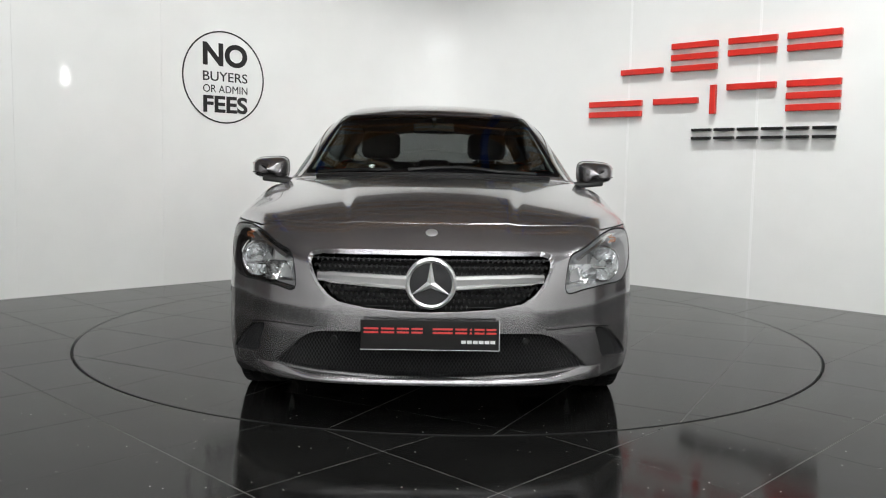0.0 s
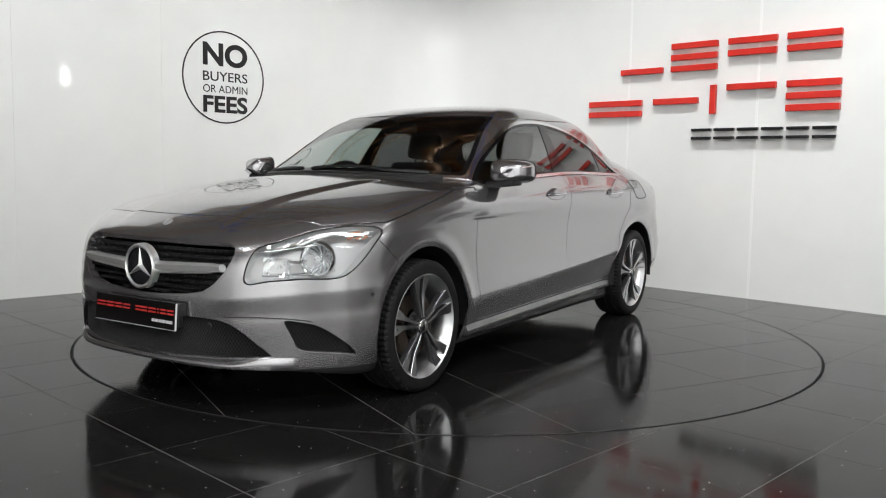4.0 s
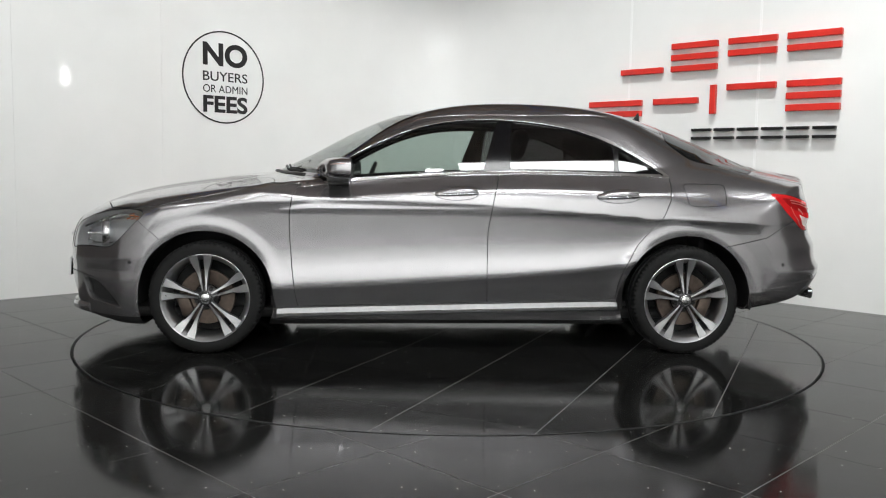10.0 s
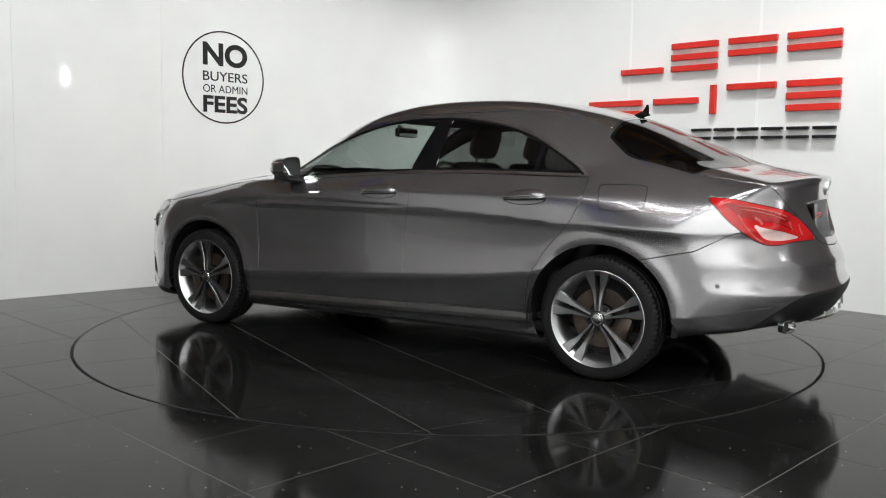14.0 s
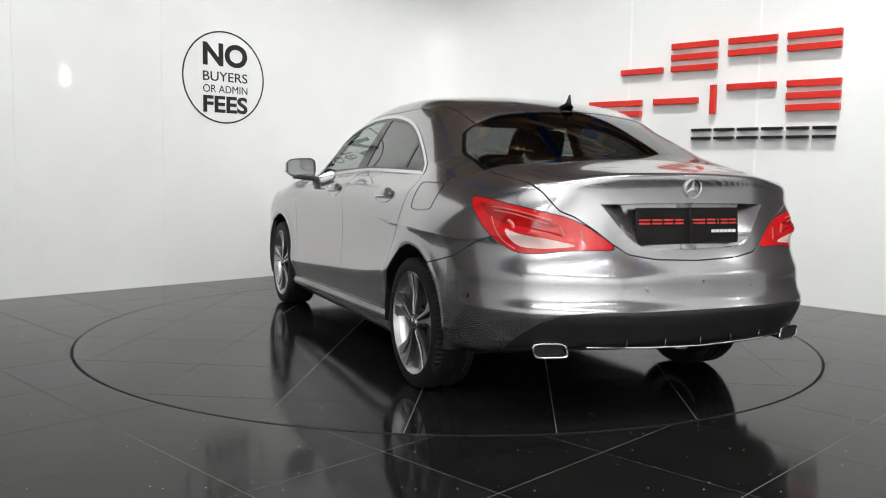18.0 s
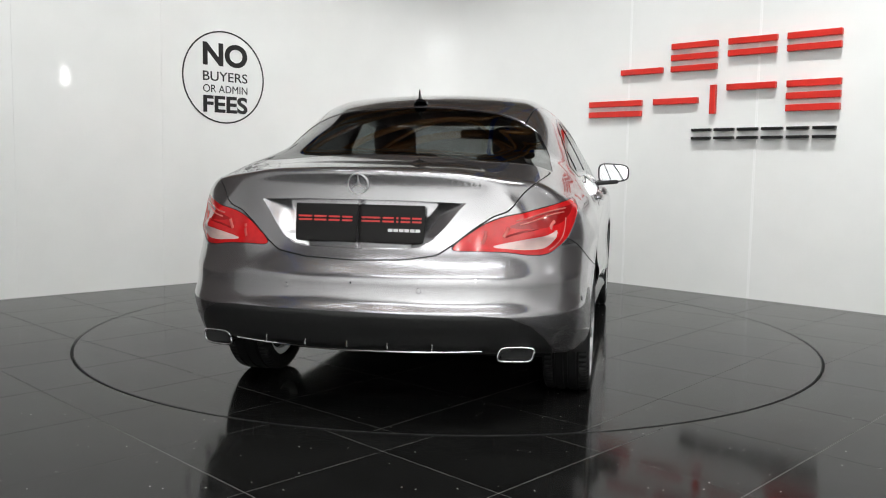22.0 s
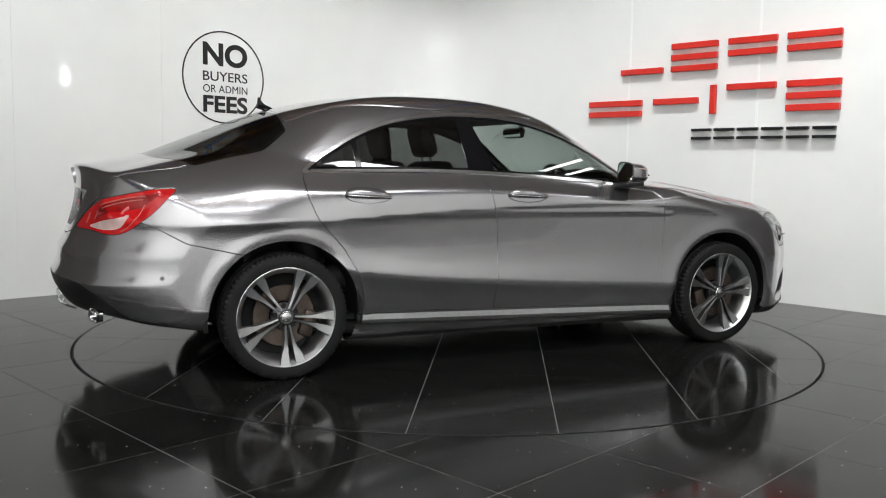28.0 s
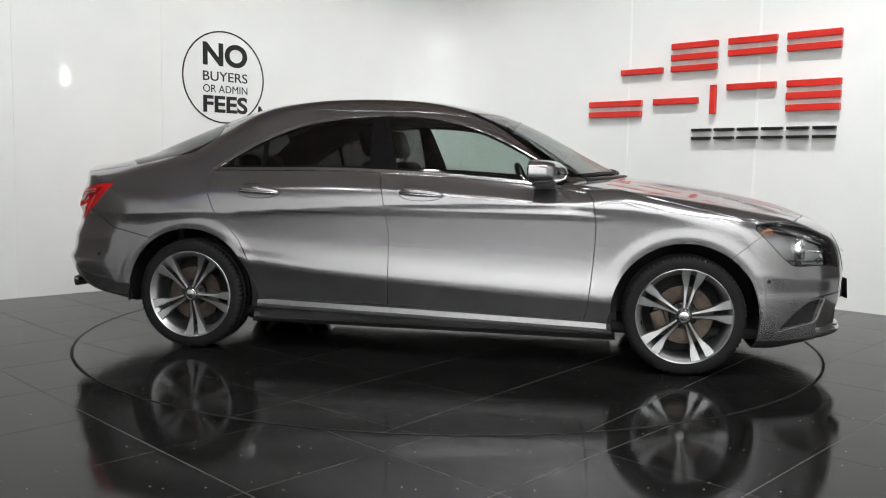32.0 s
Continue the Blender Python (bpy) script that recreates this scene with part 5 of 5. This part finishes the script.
flap = [(-1.335, .972), (-1.44, .975), (-1.545, .972), (-1.566, .95), (-1.562, .875), (-1.545, .858), (-1.44, .848), (-1.36, .853), (-1.342, .87), (-1.328, .94)]
part("fuel_flap", tube([(x, float(skin_y(x, z)[0]) + .0005, z) for x, z in rounded(flap, 4)], .0016, 5, True), DARK, shell, "outline of the fuel flap")
for a, b in (((.93, .55), (1.015, -.13)), ((1.005, -.22), (.83, -.62))):
    pts = []
    for t in np.linspace(0, 1, 14):
        x, y = a[0] + (b[0] - a[0]) * t, a[1] + (b[1] - a[1]) * t
        x = min(x, 1.02 - .55 * y * y)
        pts.append((x, y, float(skin_z(x, y)[0]) + .005))
    w = part("wiper", tube(pts, .0065, 6), SATIN_BLACK, car, "black windscreen wiper", smooth=60)
    part("wiper_blade", tube([(x - .018, y, z + .006) for x, y, z in pts], .005, 6), RUBBER, w)
cowl = []
for y in np.linspace(-.62, .62, 19):
    x = 1.048 - .57 * y * y
    cowl.append((x, y, float(skin_z(x, y)[0]) - .004))
part("cowl", tube(cowl, .020, 8, flat=.5), SATIN_BLACK, car, "black plastic scuttle")
fz = float(skin_z(-1.255, 0)[0])
aerial = part("roof_aerial", moved(lathe([(.0005, .022), (.020, .020), (.032, .010), (.036, -.004)], 24, "Z"), Matrix.Translation((-1.25, 0, fz)) @ Matrix.Rotation(radians(14), 4, "Y") @ Matrix.Diagonal((1.7, 1, 1, 1))), GLOSS_BLACK, car, "black shark-fin aerial", smooth=60)
bm = bmesh.new()
fin = [(-.03, .012), (.012, .016), (-.018, .028), (-.034, .050), (-.040, .064), (-.052, .066), (-.056, .040), (-.055, .010)]
for sg in (1, -1):
    bm.faces.new([bm.verts.new((-1.245 + a, sg * .006 * (1 - b / .08), fz + b + .004)) for a, b in fin])
bmesh.ops.bridge_loops(bm, edges=bm.edges[:])
part("fin", bm, GLOSS_BLACK, aerial)

# ---- cabin ----
part("dashboard", join(block(.34, 1.34, .10, .78, 0, .90, .04), block(.28, 1.30, .25, .80, 0, .76, .05)), CABIN_TRIM, car, "dark dashboard", smooth=40)
for y in (.36, -.36):
    seat = part("front_seat", join(block(.52, .50, .16, .03, y, .46, .05)), LEATHER, car, "black leather front seat", smooth=50)
    part("seat_back", moved(block(.14, .48, .60, 0, 0, .30, .055), Matrix.Translation((-.24, y, .50)) @ Matrix.Rotation(radians(-16), 4, "Y")), LEATHER, seat, smooth=50)
    part("headrest", moved(block(.09, .26, .19, 0, 0, .72, .045), Matrix.Translation((-.24, y, .50)) @ Matrix.Rotation(radians(-16), 4, "Y")), LEATHER, seat, smooth=50)
    for k in (-.06, .06):
        part("headrest_post", moved(tube([(0, k, .58), (0, k, .66)], .007, 8), Matrix.Translation((-.24, y, .50)) @ Matrix.Rotation(radians(-16), 4, "Y")), CHROME, seat)
bench = part("rear_bench", block(.48, 1.28, .16, -.86, 0, .46, .05), LEATHER, car, "black rear bench", smooth=50)
part("bench_back", moved(block(.14, 1.26, .52, 0, 0, .26, .05), Matrix.Translation((-1.12, 0, .50)) @ Matrix.Rotation(radians(-24), 4, "Y")), LEATHER, bench, smooth=50)
for y in (.42, 0, -.42):
    part("headrest", block(.08, .25, .14, -1.36, y, 1.04, .04), LEATHER, bench, smooth=50)
part("parcel_shelf", block(.50, 1.24, .03, -1.62, 0, .985, .01), CABIN_TRIM, car)
wheel_m = Matrix.Translation((.50, -.36, .90)) @ Matrix.Rotation(radians(68), 4, "Y")
steer = part("steering_wheel", moved(tube([(math.cos(t) * .18, math.sin(t) * .18, 0) for t in np.linspace(0, 2 * math.pi, 40)[:-1]], .015, 10, True), wheel_m), LEATHER, car, "black steering wheel", smooth=60)
part("wheel_boss", moved(disc(.07, .03), wheel_m), LEATHER, steer, smooth=60)
for a in (0, 180, 90):
    part("wheel_spoke", moved(block(.13, .035, .015, .11, 0, 0, .005), wheel_m @ Matrix.Rotation(radians(a + 0), 4, "Z")), SATIN_CHROME, steer)
part("instrument_hood", moved(disc(.17, .05), Matrix.Translation((.70, -.36, .945)) @ Matrix.Diagonal((.8, 1.2, 1, 1))), CABIN_TRIM, car, smooth=60)
rear_view = part("rear_view_mirror", block(.035, .24, .065, .36, 0, 1.275, .015), GLOSS_BLACK, car, "interior mirror", smooth=50)
part("mirror_stem", tube([(.38, 0, 1.29), (.42, 0, 1.325)], .012, 8), CABIN_TRIM, rear_view)
part("rear_view_glass", block(.002, .22, .05, .341, 0, 1.275), MIRROR, rear_view)
part("bulkhead", block(.03, 1.35, .70, -1.50, 0, .62), CABIN_TRIM, car)
part("firewall", block(.03, 1.40, .70, 1.0, 0, .55), CABIN_TRIM, car)
part("centre_console", block(.9, .24, .30, .2, 0, .45, .04), CABIN_TRIM, car, smooth=50)
part("cabin_carpet", block(2.5, 1.44, .03, -.25, 0, .27), CABIN_TRIM, car)
# ---- signs on the walls ----
def sign_frame(side, s, z, lift):
    """x along the wall as one reads, y up, z into the room."""
    way = LEFT_WAY if side == "left" else RIGHT_WAY
    x = -way if side == "left" else way
    y = Vector((0, 0, 1))
    n = x.cross(y)
    m = Matrix((x, y, n)).transposed().to_4x4()
    p = wall_line(side, s) + n * lift
    return Matrix.Translation((p.x, p.y, z)) @ m


def lettering(text, width, height, m, mat, parent, bold=0.0, depth=.0015):
    d = bpy.data.curves.new("lettering", "FONT")
    d.body, d.size, d.extrude, d.offset, d.resolution_u = text, 1.0, depth, bold, 6
    tmp = new("lettering", d)
    me = bpy.data.meshes.new_from_object(tmp.evaluated_get(bpy.context.evaluated_depsgraph_get()))
    bpy.data.objects.remove(tmp)
    co = np.array([v.co[:] for v in me.vertices])
    lo, hi = co.min(0), co.max(0)
    for v in me.vertices:
        v.co = m @ Vector(((v.co.x - (lo[0] + hi[0]) / 2) / (hi[0] - lo[0]) * width, (v.co.y - lo[1]) / (hi[1] - lo[1]) * height, v.co.z))
    me.materials.clear()
    me.materials.append(mat)
    return part("lettering", me, mat, parent)


notice = tagged(new("wall_notice"), "round black outline notice lettered NO BUYERS OR ADMIN FEES", "sign")
nm = sign_frame("left", 2.685, 1.813, .0025)
part("ring", moved(lathe([(.405, .001), (.405, -.002), (.392, -.002), (.392, .001), (.405, .001)], 96, "Z"), nm), BLACK_SIGN, notice)
lettering("NO", .44, .203, nm @ Matrix.Translation((.012, .095, 0)), BLACK_SIGN, notice, .035)
lettering("BUYERS", .44, .083, nm @ Matrix.Translation((.012, -.036, 0)), BLACK_SIGN, notice, .004)
lettering("OR ADMIN", .44, .066, nm @ Matrix.Translation((.012, -.136, 0)), BLACK_SIGN, notice, .0)
lettering("FEES", .44, .150, nm @ Matrix.Translation((.012, -.312, 0)), BLACK_SIGN, notice, .03)

# the dealer's sign: its letters stand as plain bars
sign = tagged(new("wall_sign"), "raised red and black bars of a dealer sign", "sign")


def sign_bar(s0, s1, z0, z1, mat):
    part("bar", moved(block(s1 - s0, z1 - z0, .034, 0, 0, .017, .003, segments=1), sign_frame("right", (s0 + s1) / 2, (z0 + z1) / 2, .006)), mat, sign)


def stripes(s0, s1, z0, z1, rows, t):
    for k in rows:
        c = z0 + t / 2 + (z1 - z0 - t) * k
        sign_bar(s0, s1, c - t / 2, c + t / 2, RED)


for s0, s1, rows in ((2.317, 2.739, (0,)), (2.821, 3.248, (0, .5, 1)), (3.343, 3.753, (.5, 1)), (3.836, 4.253, (.5, 1))):
    stripes(s0, s1, 1.913, 2.156, rows, .050)
for s0, s1, rows in ((1.98, 2.54, (0, .5)), (2.659, 3.087, (.5,)), (3.345, 3.760, (1,)), (3.847, 4.264, (0, .5, 1))):
    stripes(s0, s1, 1.540, 1.782, rows, .052)
sign_bar(3.198, 3.250, 1.54, 1.784, RED)
for k in range(6):
    s0 = 3.041 + k * .2055
    sign_bar(s0, s0 + .175, 1.395, 1.419, BLACK_SIGN)
    sign_bar(s0, s0 + .175, 1.325, 1.349, BLACK_SIGN)
def motions():
    """The table turns, and the car with it."""
    walk(table, [(t, table_pose(a)) for t, a in TURNS])
    walk(car, [(t, table_pose(a, CAR_FORWARD, CAR_LEFT)) for t, a in TURNS])


motions()
